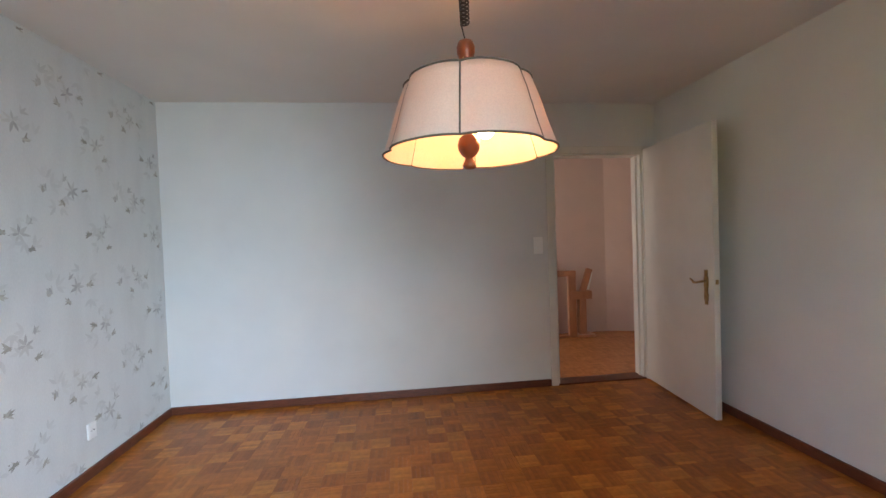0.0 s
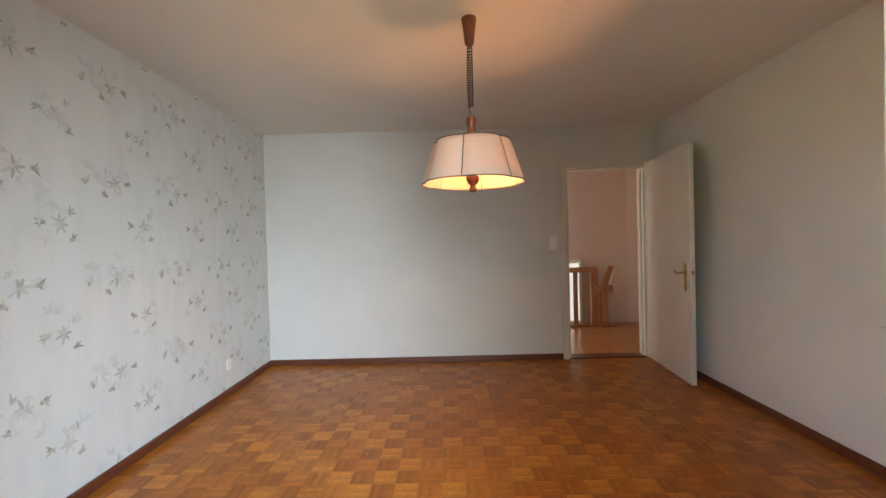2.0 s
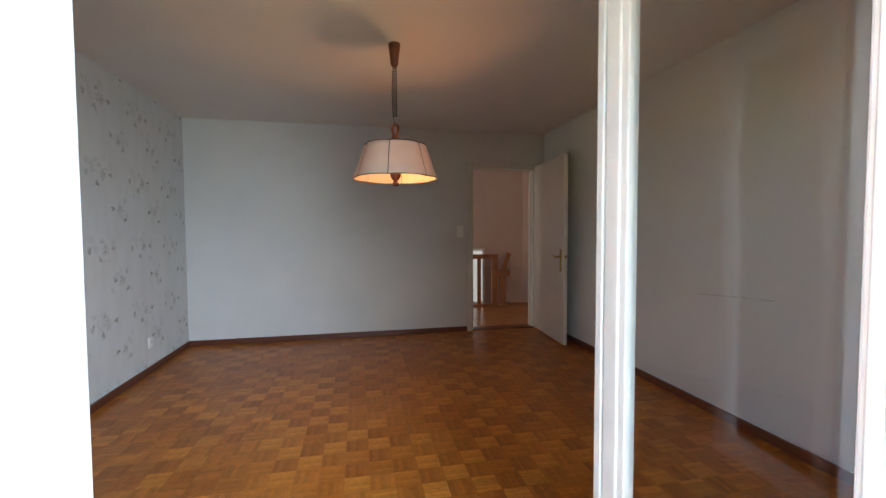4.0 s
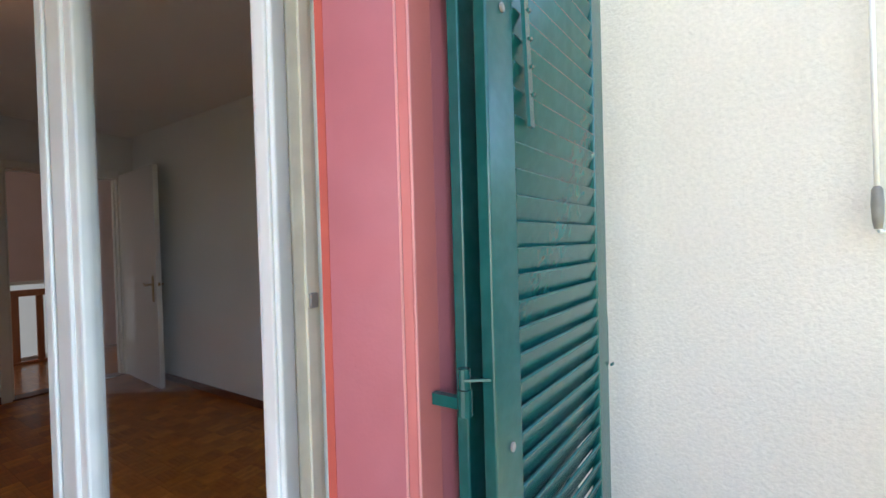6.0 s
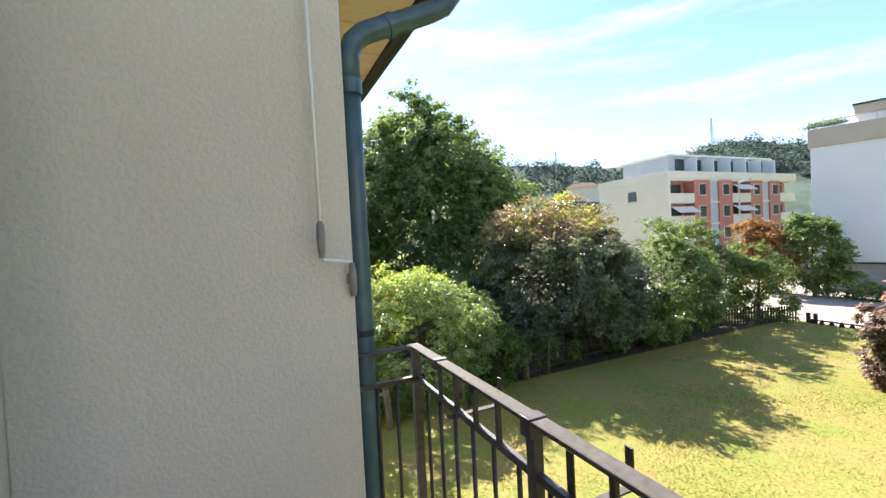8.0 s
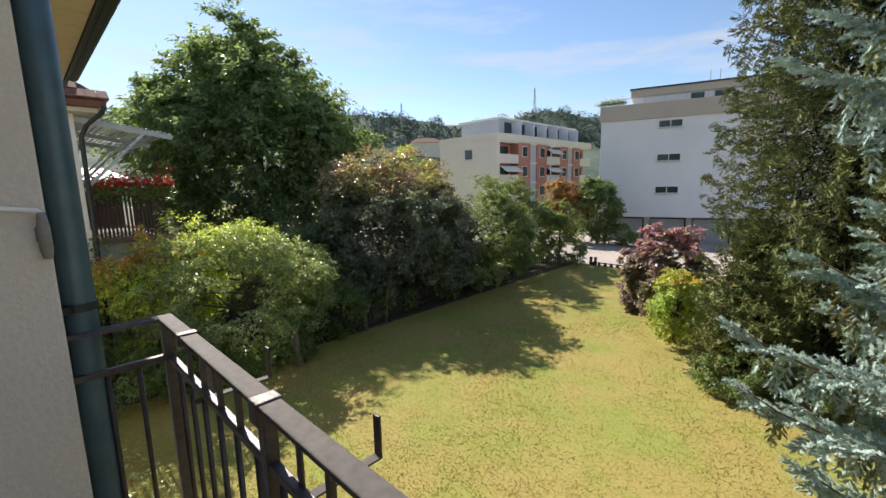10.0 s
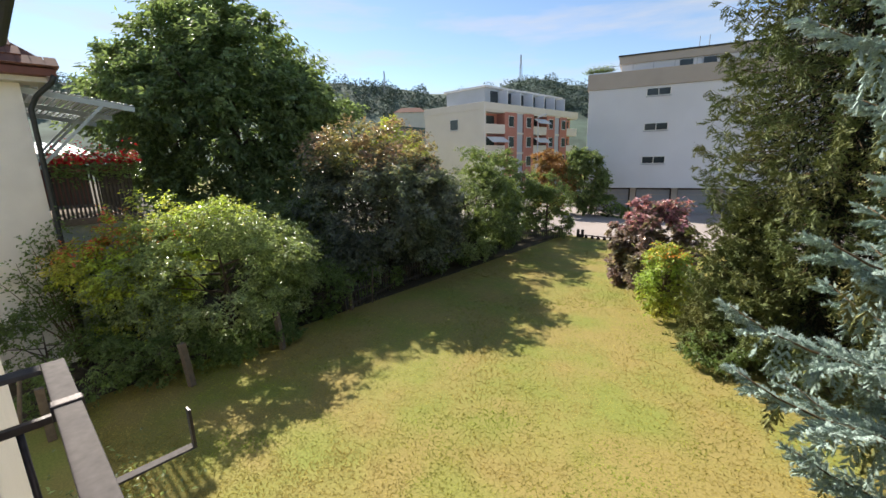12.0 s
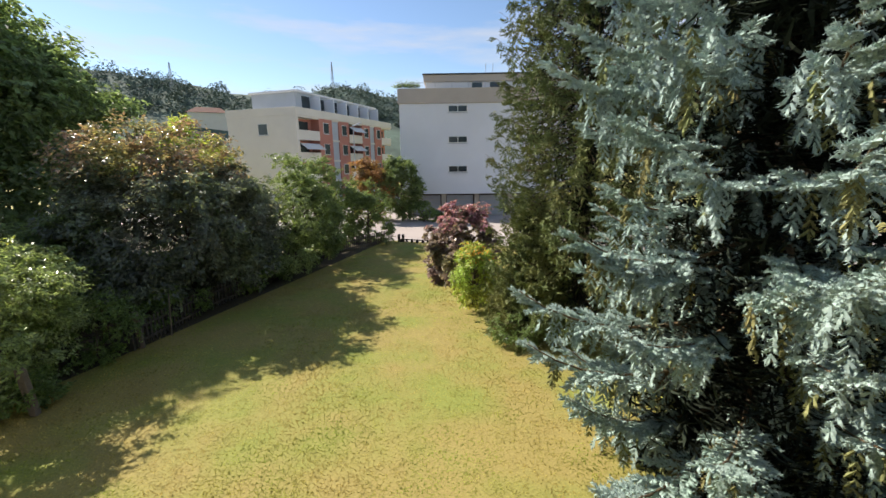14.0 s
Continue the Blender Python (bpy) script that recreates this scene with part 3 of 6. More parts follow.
glow_bulb = part("bulb", bm, M_BULB, lamp, "lit frosted bulb")
glow_bulb.visible_shadow = False

# ---- hall beyond the room door ----
structure("floor_hall", a_box(-0.6, Y1 + 0.13, -0.2, 3.9, 5.6, -0.003), M_GROUT, "parquet floor of the stair hall", "floor")
bm = a_box(-0.6, 5.22, -2.5, 2.93, 5.40, 2.5)
structure("wall_hall_back", bm, M_PINK, "pinkish plaster wall of the stair hall", "wall")
bm = a_box(0, -0.16, -0.2, 1.1, 0.0, 2.5, 0, pose(2.93, 5.38, 0, 0, 0, -16))
structure("wall_hall_corner", bm, M_PINK, "pinkish plaster wall of the stair hall", "wall")
structure("wall_hall_end", a_box(3.75, Y1 + 0.13, -0.2, 3.9, 5.3, 2.5), M_PINK, "pinkish plaster hall end wall", "wall")
structure("wall_hall_west", a_box(-0.75, Y1 + 0.13, -2.5, -0.6, 5.4, 2.5), M_PINK, "pinkish plaster hall wall", "wall")
structure("ceiling_hall", a_box(-0.7, Y1 + 0.13, 2.40, 3.9, 5.5, 2.55), M_CEIL, "hall ceiling", "ceiling")
bm = a_box(-0.61, 5.205, 0, 2.30, 5.2195, 0.045)
structure("baseboard_hall", bm, M_PINK, "painted hall baseboard", "baseboard")

rail = thing("stair_balustrade", (2.45, 5.05, 0), "light brown wooden stair balustrade with flat boards", "balustrade")
part("newel", a_box(2.44, 5.0, 0.0, 2.53, 5.09, 0.56, 0.006), M_WOODH, rail)
part("newel_foot", a_box(2.40, 4.94, 0.003, 2.62, 5.12, 0.035, 0.006), M_WOODH, rail)
part("cross_block", a_box(2.33, 4.985, 0.47, 2.60, 5.10, 0.57, 0.006), M_WOODH, rail)
part("post_board", a_box(2.30, 5.0, 0.02, 2.40, 5.05, 0.83, 0.005), M_WOODH, rail)
part("top_rail", a_box(1.3, 4.99, 0.76, 2.398, 5.06, 0.83, 0.005), M_WOODH, rail)
bm = bmesh.new()
bar(bm, (2.50, 5.05, 0.55), (2.60, 5.05, 0.84), 0.07, 0.045, (0, 1, 0))
part("sloping_handrail", bm, M_WOODH, rail)
bm = bmesh.new()
bar(bm, (2.565, 5.06, 0.58), (2.62, 5.06, 0.80), 0.05, 0.02, (0, 1, 0))
part("handrail_end", bm, M_PLASTIC, rail, "pale sawn handrail end")
for k in range(5):
    x = 2.06 - k * 0.2
    part("board", a_box(x, 5.01, 0.03, x + 0.06, 5.04, 0.77, 0.004), M_WOODH, rail)
part("floor_rail", a_box(1.3, 5.0, 0.003, 2.40, 5.05, 0.03, 0.003), M_WOODH, rail)
win = thing("window_1", (1.9, 5.2, 0.1), "tall narrow daylit stairwell window behind the balustrade", "window", kind="structure")
bm = bmesh.new()
for (a, b, c, d) in ((1.80, 1.84, 0.0, 0.92), (2.20, 2.24, 0.0, 0.92), (1.84, 2.20, 0.88, 0.92), (1.84, 2.20, 0.0, 0.04)):
    box(bm, a, 5.195, c, b, 5.2195, d, 0.002)
part("window_frame", bm, M_FRAME, win)
# the pane's own glow stands in for daylight; the wall behind is solid
M_SKYPANE = bpy.data.materials.new("daylight_glow_pane")
M_SKYPANE.use_nodes = True
M_SKYPANE.node_tree.nodes["Principled BSDF"].inputs["Emission Color"].default_value = (0.9, 0.97, 0.95, 1)
M_SKYPANE.node_tree.nodes["Principled BSDF"].inputs["Emission Strength"].default_value = 0.03
part("pane", a_box(1.84, 5.208, 0.04, 2.20, 5.214, 0.88), M_SKYPANE, win)

# ---- balcony door ----
bd = thing("door_2", (0.52, -0.72, 0), "white double glazed balcony door with both leaves open inwards", "balcony door", kind="structure")
FY0, FY1 = -0.715, -0.64
bm = a_box(WX0, FY0, WZ0 + 0.05, -0.25, FY1, WZ1, 0.004)
box(bm, -0.25, FY0 + 0.012, WZ0 + 0.05, -0.16, FY1, WZ1, 0.004)
box(bm, -0.16, FY0 + 0.006, WZ0 + 0.05, -0.112, FY1, WZ1, 0.004)
box(bm, 1.165, FY0 - 0.004, WZ0 + 0.05, WX1, FY1, WZ1, 0.004)
box(bm, -0.112, FY0, WZ1 - 0.07, 1.165, FY1, WZ1, 0.004)
part("outer_frame", bm, M_FRAME, bd)
bm = a_box(1.102, FY0 + 0.010, WZ0 + 0.05, 1.1645, FY1 - 0.004, WZ1 - 0.071, 0.003)
box(bm, 1.125, FY0 + 0.002, WZ0 + 0.05, 1.150, FY0 + 0.0098, WZ1 - 0.071, 0.002)
part("rebate", bm, M_CREAM, bd, "cream painted rebate strip")
for z in (0.45, 1.095, 1.72):
    part("keep", a_box(1.128, FY0 - 0.006, z, 1.147, FY0 + 0.0015, z + 0.03, 0.002), M_GREY, bd, "small steel lock keep")
for z in (0.30, 1.03, 1.85):
    part("frame_hinge", rod(bmesh.new(), (1.20, FY0 - 0.012, z), (1.20, FY0 - 0.012, z + 0.05), 0.008), M_FRAME, bd)
bm = a_box(WX0, FY0 - 0.02, WZ0, WX1, -0.64, WZ0 + 0.055, 0.006)
part("sill", bm, M_BASE, bd, "dark worn wooden door sill")


def casement(m, width):
    """One glazed leaf with stepped stiles, hinged at the local origin, along local x."""
    st, st0 = 0.10, 0.045
    top, bot = WZ1 - 0.075, 0.015
    bm = bmesh.new()
    for x0, x1 in ((0.0, st0), (width - st, width)):
        box(bm, x0, -0.022, bot, x1, 0.022, top, 0.005, m)
    box(bm, 0.008, -0.030, bot, st0 - 0.012, 0.030, top, 0.003, m)
    box(bm, width - st + 0.022, -0.030, bot, width - 0.034, 0.030, top, 0.004, m)
    box(bm, width - 0.030, -0.034, bot, width - 0.006, 0.034, top, 0.004, m)
    part("stile", bm, M_FRAME, bd)
    bm = bmesh.new()
    for z0, z1 in ((bot, bot + 0.11), (top - st, top)):
        box(bm, st0, -0.0215, z0, width - st, 0.0215, z1, 0.005, m)
    part("leaf_rail", bm, M_FRAME, bd)
    g = part("pane", a_box(st0 - 0.005, -0.003, bot + 0.10, width - st + 0.005, 0.003, top - st + 0.005, 0, m), M_GLASS, bd)
    g.visible_shadow = False
    bm = bmesh.new()
    lathe(bm, [(0.0, 0.004), (0.012, 0.004), (0.016, 0.0)], 16)
    bmesh.ops.transform(bm, matrix=m @ Matrix.Translation((width - 0.031, -0.0315, 1.02)) @ pose(0, 0, 0, 90), verts=bm.verts)
    part("rosette", bm, M_FRAME, bd)


casement(pose(1.076, -0.715, 0, 0, 0, 106.6), 0.60)
casement(pose(-0.20, -0.605, 0, 0, 0, 128), 0.56)

# red painted reveal
reveal = thing("reveal_trim", (1.19, -0.9, 0), "salmon-red painted masonry reveal beside the balcony door", "reveal", kind="structure")


def prism(points, z0, z1):
    """An upright prism over a plan outline."""
    bm = bmesh.new()
    lo, hi = ([bm.verts.new((x, y, z)) for x, y in points] for z in (z0, z1))
    bm.faces.new(lo[::-1])
    bm.faces.new(hi)
    for i in range(len(points)):
        j = (i + 1) % len(points)
        bm.faces.new((lo[i], lo[j], hi[j], hi[i]))
    return bm


part("reveal_board", prism(((1.092, -0.800), (1.134, -0.948), (1.2598, -0.948), (1.2598, -0.800)), WZ0, WZ1), M_RED, reveal)
part("reveal_band", prism(((1.136, -0.9485), (1.140, -0.964), (1.146, -0.969), (1.20, -0.9755), (1.20, -0.9485)), WZ0, WZ1), M_REDBAND, reveal, "coral front band of the reveal")
# outer strip in the darker red: its shade is put into the colour
part("reveal_band", prism(((1.201, -0.9756), (1.232, -0.979), (1.2598, -0.979), (1.2598, -0.9485), (1.201, -0.9485)), WZ0, WZ1), M_RED, reveal)
# thin pale pink rods along the corners of board and band
for x_, y_ in ((1.1335, -0.9465), (1.143, -0.9675)):
    part("worn_edge", rod(bmesh.new(), (x_, y_, WZ0), (x_, y_, WZ1), 0.0026, 8), M_REDBEAD, reveal, "pale pink edge line")
part("edge_line", prism(((1.0895, -0.7985), (1.0935, -0.8135), (1.10, -0.8135), (1.10, -0.7985)), WZ0, WZ1), M_REDLINE, reveal, "orange-red edge stripe")
part("reveal_board", a_box(WX0 + 0.0005, -0.976, WZ0, WX0 + 0.02, -0.722, WZ1, 0.003), M_RED, reveal)

# ---- shutter ----
sh = thing("louvred_shutter", (1.2, -1.06, 0), "teal green louvred wooden folding shutter, folded open on the stucco", "shutter")


def shutter_leaf(m, width, name, tilt):
    th, st, st2 = 0.026, 0.092, 0.084
    z0, z1 = -0.02, 2.26
    leaf_thing = part(name, a_box(0, -th / 2, z0, st, th / 2, z1, 0.004, m), M_TEAL, sh)
    part("stile", a_box(width - st2, -th / 2, z0, width, th / 2, z1, 0.004, m), M_TEAL, leaf_thing)
    for a, b in ((z0, z0 + 0.11), (z1 - 0.10, z1)):
        part("cross_rail", a_box(st, -th / 2 + 0.001, a, width - st2, th / 2 - 0.001, b, 0.003, m), M_TEAL, leaf_thing)
    if tilt:
        z = z0 + 0.125
        me = None
        while z < z1 - 0.12:
            mm = m @ Matrix.Translation(((width + st - st2) / 2, 0, z)) @ pose(0, 0, 0, tilt, 0, 0)
            if me is None:
                bm = a_box(-(width - st - st2) / 2, -0.036, -0.0035, (width - st - st2) / 2, 0.036, 0.0035, 0.003)
                ob = part("slat", bm, M_TEAL, leaf_thing)
                me = ob.data
            else:
                ob = hang(new("slat", me), leaf_thing)
            ob.matrix_basis = mm
            z += 0.0485
    return leaf_thing


BACK = pose(1.226, -1.006, 0, 0, 0, -2.5)
FRONT = pose(1.187, -1.080, 0, 0, 0, -6.4)
shutter_leaf(BACK, 0.66, "back_leaf", 74)
front = shutter_leaf(FRONT, 0.616, "front_leaf", -72)
for z in (0.35, 0.975, 1.75):
    bm = rod(bmesh.new(), (1.176, -1.040, z - 0.05), (1.176, -1.040, z - 0.005), 0.013, 12)
    rod(bm, (1.176, -1.040, z - 0.004), (1.176, -1.040, z + 0.03), 0.011, 12)
    bar(bm, (1.172, -1.040, z + 0.012), (1.196, -1.078, z + 0.012), 0.028, 0.004, (0, 0.3, 1))
    bar(bm, (1.176, -1.040, z - 0.03), (1.176, -0.978, z - 0.03), 0.014, 0.02)
    part("hinge", bm, M_TEAL, sh, "teal painted iron hinge")
for z in (0.30, 0.86, 1.62, 2.0):
    c = FRONT @ Vector((0.05, -0.0135, z))
    part("screw_cap", rod(bmesh.new(), c, c + Vector((0, -0.004, 0)), 0.008, 10), M_GREY, sh)
bm = bmesh.new()
bar(bm, FRONT @ Vector((0.080, -0.024, 2.2)), FRONT @ Vector((0.134, -0.024, 1.43)), 0.022, 0.007, (0, 1, 0))
for k in range(14):
    f = k / 14
    c = FRONT @ Vector((0.086 + 0.054 * f, -0.026, 2.15 - 0.71 * f))
    rod(bm, c, c + Vector((0.012, 0, 0.004)), 0.0045, 6)
part("slat_lever", bm, M_TEAL, sh, "dark toothed slat adjusting bar")
bm = a_box(0.612, -0.012, 0.86, 0.624, -0.002, 1.0, 0.002, FRONT)
rod(bm, FRONT @ Vector((0.616, -0.02, 0.862)), FRONT @ Vector((0.631, -0.02, 0.862)), 0.004, 6)
part("bolt", bm, M_TEAL, sh)

# ---- balcony and outside of the house ----
SX = 2.40
structure("wall_balcony_side", a_box(SX, -1.972, -3.4, SX + 0.30, -0.97, 2.6, 0.006), M_STUCCO, "cream rough stucco side wall of the balcony", "wall")
structure("wall_house_front", a_box(SX + 0.30, -1.97, -3.4, 6.7, -1.65, 2.6), M_STUCCO, "cream rough stucco house front", "wall")
structure("wall_house_end", a_box(6.45, -1.65, -3.4, 6.7, 4.0, 2.6), M_STUCCO, "cream rough stucco gable wall", "wall")
structure("wall_house_west", a_box(X0 - 4.25, -1.97, -3.4, X0 - 4.0, 4.0, 2.6), M_STUCCO, "stucco house wall", "wall")
structure("balcony_floor", a_box(X0 - 4.0, -2.26, -0.30, SX, -0.97, -0.14, 0.006), M_STONE, "concrete balcony slab", "floor")
bm = bmesh.new()
for k in range(15):
    x = 2.39 + k * 0.325
    box(bm, x, -2.42, 2.452, x + 0.318, -1.03, 2.47, 0.003)
box(bm, 2.39, -2.42, 2.472, 7.2, -0.6, 2.52)
structure("soffit", bm, M_SOFFIT, "pale board soffit under the eaves", "soffit")
bm = a_box(2.36, -2.455, 2.43, 7.2, -2.425, 2.60, 0.004)
box(bm, 7.2, -2.455, 2.43, 7.23, 4.0, 2.60, 0.004)
structure("fascia", bm, M_GUTTER, "dark metal fascia along the eaves", "fascia")
bm = bmesh.new()
prof_g = [(math.cos(a), math.sin(a)) for a in (math.pi + math.pi * k / 8 for k in range(9))]
vs = [[bm.verts.new((x, -2.52 + 0.062 * c, 2.56 + 0.062 * s)) for c, s in prof_g] for x in (2.30, 7.25)]
for i in range(8):
    bm.faces.new((vs[0][i], vs[0][i + 1], vs[1][i + 1], vs[1][i]))
gutter = structure("gutter", bm, M_GUTTER, "dark half-round gutter under the roof edge", "gutter")
so_m = gutter.modifiers.new("thickness", "SOLIDIFY")
so_m.thickness = 0.004
bm = bmesh.new()
v = [bm.verts.new(p) for p in ((2.36, -2.47, 2.61), (7.25, -2.47, 2.61), (7.25, 1.2, 4.2), (2.36, 1.2, 4.2))]
bm.faces.new(v)
v = [bm.verts.new(p) for p in ((-5.9, -1.06, 3.22), (2.359, -1.06, 3.22), (2.359, 1.2, 4.2), (-5.9, 1.2, 4.2))]
bm.faces.new(v)
v = [bm.verts.new(p) for p in ((-5.9, 5.2, 2.61), (7.25, 5.2, 2.61), (7.25, 1.2, 4.2), (-5.9, 1.2, 4.2))]
bm.faces.new(v)
roof = structure("roof", bm, M_TILE, "brown tiled house roof", "roof")
rm = roof.modifiers.new("thickness", "SOLIDIFY")
rm.thickness = 0.06
structure("wall_attic", a_box(X0 - 4.0, Y0 - 0.31, H + 0.201, 2.399, Y0 - 0.1, 3.15), M_STUCCO, "stuccoed wall above the balcony door", "wall")
structure("wall_house_back", a_box(X0 - 4.2, 5.4, -3.4, 6.7, 5.65, 2.7), M_STUCCO, "stucco back wall of the house", "wall")

pipe = thing("downpipe", (2.475, -2.035, -3.1), "blue-green painted rain downpipe at the wall corner", "downpipe")
bm = bmesh.new()
PX, PY = 2.474, -2.014
tube(bm, [(PX, PY, -3.1), (PX, PY, 0.0), (PX, PY, 1.5), (PX, PY, 1.93)], 0.040, 20)
part("pipe", bm, M_PIPE, pipe)
bm = bmesh.new()
tube(bm, [(PX, PY, 1.90), (PX, PY, 2.02), (PX, PY - 0.02, 2.07), (PX, PY - 0.06, 2.11), (PX, PY - 0.13, 2.145), (PX, PY - 0.22, 2.185), (PX, PY - 0.36, 2.25), (PX, PY - 0.43, 2.29), (PX, PY - 0.475, 2.35), (PX, PY - 0.49, 2.42), (PX, PY - 0.49, 2.52)], 0.044, 20)
part("swan_neck", bm, M_PIPE, pipe)
part("collar", rod(bmesh.new(), (PX, PY, 1.86), (PX, PY, 1.92), 0.047, 20), M_PIPE, pipe)
part("collar", rod(bmesh.new(), (PX, PY - 0.16, 2.155), (PX, PY - 0.19, 2.172), 0.049, 20), M_PIPE, pipe)
bm = rod(bmesh.new(), (PX, PY, 0.90), (PX, PY, 0.925), 0.0445, 20)
bar(bm, (PX, PY, 0.912), (SX + 0.02, -1.965, 0.912), 0.02, 0.02)
part("clamp", bm, M_GUTTER, pipe)

crank = thing("awning_crank", (2.39, -1.85, 1.2), "white awning crank with grey grips hung on the stucco wall", "awning crank")
bm = tube(bmesh.new(), [(2.36, -1.845, 2.45), (2.345, -1.846, 1.9), (2.33, -1.848, 1.345)], 0.007, 8)
part("rod", bm, M_PLASTIC, crank)
bm = tube(bmesh.new(), [(2.33, -1.848, 1.355), (2.329, -1.848, 1.345), (2.327, -1.848, 1.30), (2.326, -1.848, 1.25), (2.326, -1.848, 1.225)], [0.008, 0.013, 0.0155, 0.013, 0.009], 10)
part("grip", bm, M_GREY, crank, "weathered grey plastic grip")
bm = tube(bmesh.new(), [(2.326, -1.848, 1.23), (2.327, -1.851, 1.218), (2.35, -1.90, 1.212), (2.372, -1.955, 1.205), (2.374, -1.962, 1.195)], 0.0065, 8)
part("crank_arm", bm, M_PLASTIC, crank)
bm = tube(bmesh.new(), [(2.374, -1.962, 1.20), (2.374, -1.962, 1.16), (2.374, -1.962, 1.10), (2.374, -1.962, 1.075)], [0.009, 0.014, 0.0145, 0.010], 10)
part("grip", bm, M_GREY, crank, "weathered grey plastic grip")
bm = a_box(2.376, -1.968, 1.12, 2.3995, -1.945, 1.16, 0.003)
part("clip", bm, M_GREY, crank)

# railing
RY, RC, RZ = -2.2165, 2.438, 0.838
rl = thing("balcony_railing", (0, RY, -0.14), "dark weathered iron balcony railing with flat top bar", "railing")
part("top_bar", a_box(-5.6, RY - 0.0225, RZ - 0.012, RC + 0.0225, RY + 0.0225, RZ, 0.002), M_RAILTOP, rl, "flat worn grey rail cap")
part("top_bar", a_box(RC - 0.0225, RY + 0.023, RZ - 0.012, RC + 0.0225, -1.973, RZ, 0.002), M_RAILTOP, rl)
part("under_bar", a_box(-5.6, RY - 0.010, RZ - 0.150, RC - 0.016, RY + 0.010, RZ - 0.130, 0.002), M_RAIL, rl)
part("under_bar", a_box(RC - 0.010, RY + 0.016, RZ - 0.150, RC + 0.010, -1.973, RZ - 0.130, 0.002), M_RAIL, rl)
part("bottom_bar", a_box(-5.6, RY - 0.012, -0.075, RC - 0.016, RY + 0.012, -0.05, 0.002), M_RAIL, rl)
part("bottom_bar", a_box(RC - 0.012, RY + 0.016, -0.075, RC + 0.012, -1.973, -0.05, 0.002), M_RAIL, rl)
part("corner_post", a_box(RC - 0.016, RY - 0.016, -0.28, RC + 0.016, RY + 0.016, RZ - 0.0125, 0.002), M_RAIL, rl)
for x in (1.64, 0.1, -1.5, -3.1):
    part("post", a_box(x - 0.016, RY - 0.014, -0.28, x + 0.016, RY + 0.014, RZ - 0.0125, 0.002), M_RAIL, rl)
    part("post_strap", a_box(x - 0.02, RY - 0.027, RZ - 0.045, x + 0.02, RY + 0.027, RZ + 0.004, 0.003), M_RAIL, rl)
x, k, me = RC - 0.122, 0, None
while x > -5.5:
    if min(abs(x - p) for p in (1.64, 0.1, -1.5, -3.1)) > 0.04:
        if me is None:
            bm = bmesh.new()
            tube(bm, [(0.0065 * math.cos(0), 0, z) for z in np.linspace(-0.05, RZ - 0.135, 3)], 0.0075, 6)
            ob = part("baluster", bm, M_RAIL, rl)
            me = ob.data
        else:
            ob = hang(new("baluster", me), rl)
        ob.matrix_basis = Matrix.Translation((x, RY, 0))
    x -= 0.1225
for y in (-2.13, -2.05):
    ob = hang(new("baluster", me), rl)
    ob.matrix_basis = Matrix.Translation((RC, y, 0))
for x in (2.19, 2.06, 1.80, 1.93, 1.40, 1.30):
    part("spacer", a_box(x - 0.007, RY - 0.006, RZ - 0.131, x + 0.007, RY + 0.006, RZ - 0.0125), M_RAIL, rl)
bm = a_box(2.17, RY - 0.027, RZ - 0.03, 2.20, RY + 0.027, RZ + 0.005, 0.003)
part("post_strap", bm, M_RAIL, rl)
hook = None
for i, x in enumerate((2.09, 1.53, 1.0, 0.45, -0.2)):
    if hook is None:
        hook = thing("planter_bracket", (x, RY, 0.66), "empty flower-box bracket of flat iron on the railing", "bracket", "brackets on the railing")
        bm = bar(bmesh.new(), (x, RY + 0.02, 0.668), (x, RY - 0.185, 0.668), 0.022, 0.005)
        part("arm", bm, M_RAILTOP, hook)
        part("upturn", a_box(x - 0.011, RY - 0.19, 0.666, x + 0.011, RY - 0.184, 0.765, 0.001), M_RAIL, hook)
        bm = bar(bmesh.new(), (x, RY - 0.011, 0.66), (x, RY - 0.011, 0.80), 0.022, 0.004, (0, 1, 0))
        part("strap", bm, M_RAIL, hook)
    else:
        copy_thing(hook, pose(x, RY, 0.66))


# ---- ground ----
G = -3.1


def ground_z(x, y):
    """The lawn lies level and falls to the drive beyond the garden's end."""
    s = np.clip((-22.95 - y) / 3.0, 0, 1)
    return G - 0.85 * s * s * (3 - 2 * s)


gx = np.concatenate([np.linspace(-400, -30, 14), np.linspace(-24, 60, 85), np.linspace(70, 600, 16)])
gy = np.concatenate([np.linspace(-600, -90, 16), np.linspace(-84, 20, 209), np.linspace(40, 300, 10)])
GX, GY = np.meshgrid(gx, gy)
GZ = ground_z(GX, GY)
nx, ny = len(gx), len(gy)
vi = np.arange(nx * ny).reshape(ny, nx)
gf = np.stack([vi[:-1, :-1], vi[:-1, 1:], vi[1:, 1:], vi[1:, :-1]], -1).reshape(-1, 4)
cx, cy = (GX[:-1, :-1] + 0.5).ravel(), (GY[:-1, :-1] + 0.5).ravel()
mi = np.where((cx > 10.9) & (cy > -23), 1, 0)
ground = quick_mesh("ground", np.stack([GX, GY, GZ], -1).reshape(-1, 3), gf, M_LAWN, more=(M_EARTH,), index=mi)
tagged(ground, "sunlit summer lawn with dry straw-coloured patches", "ground", kind="structure")

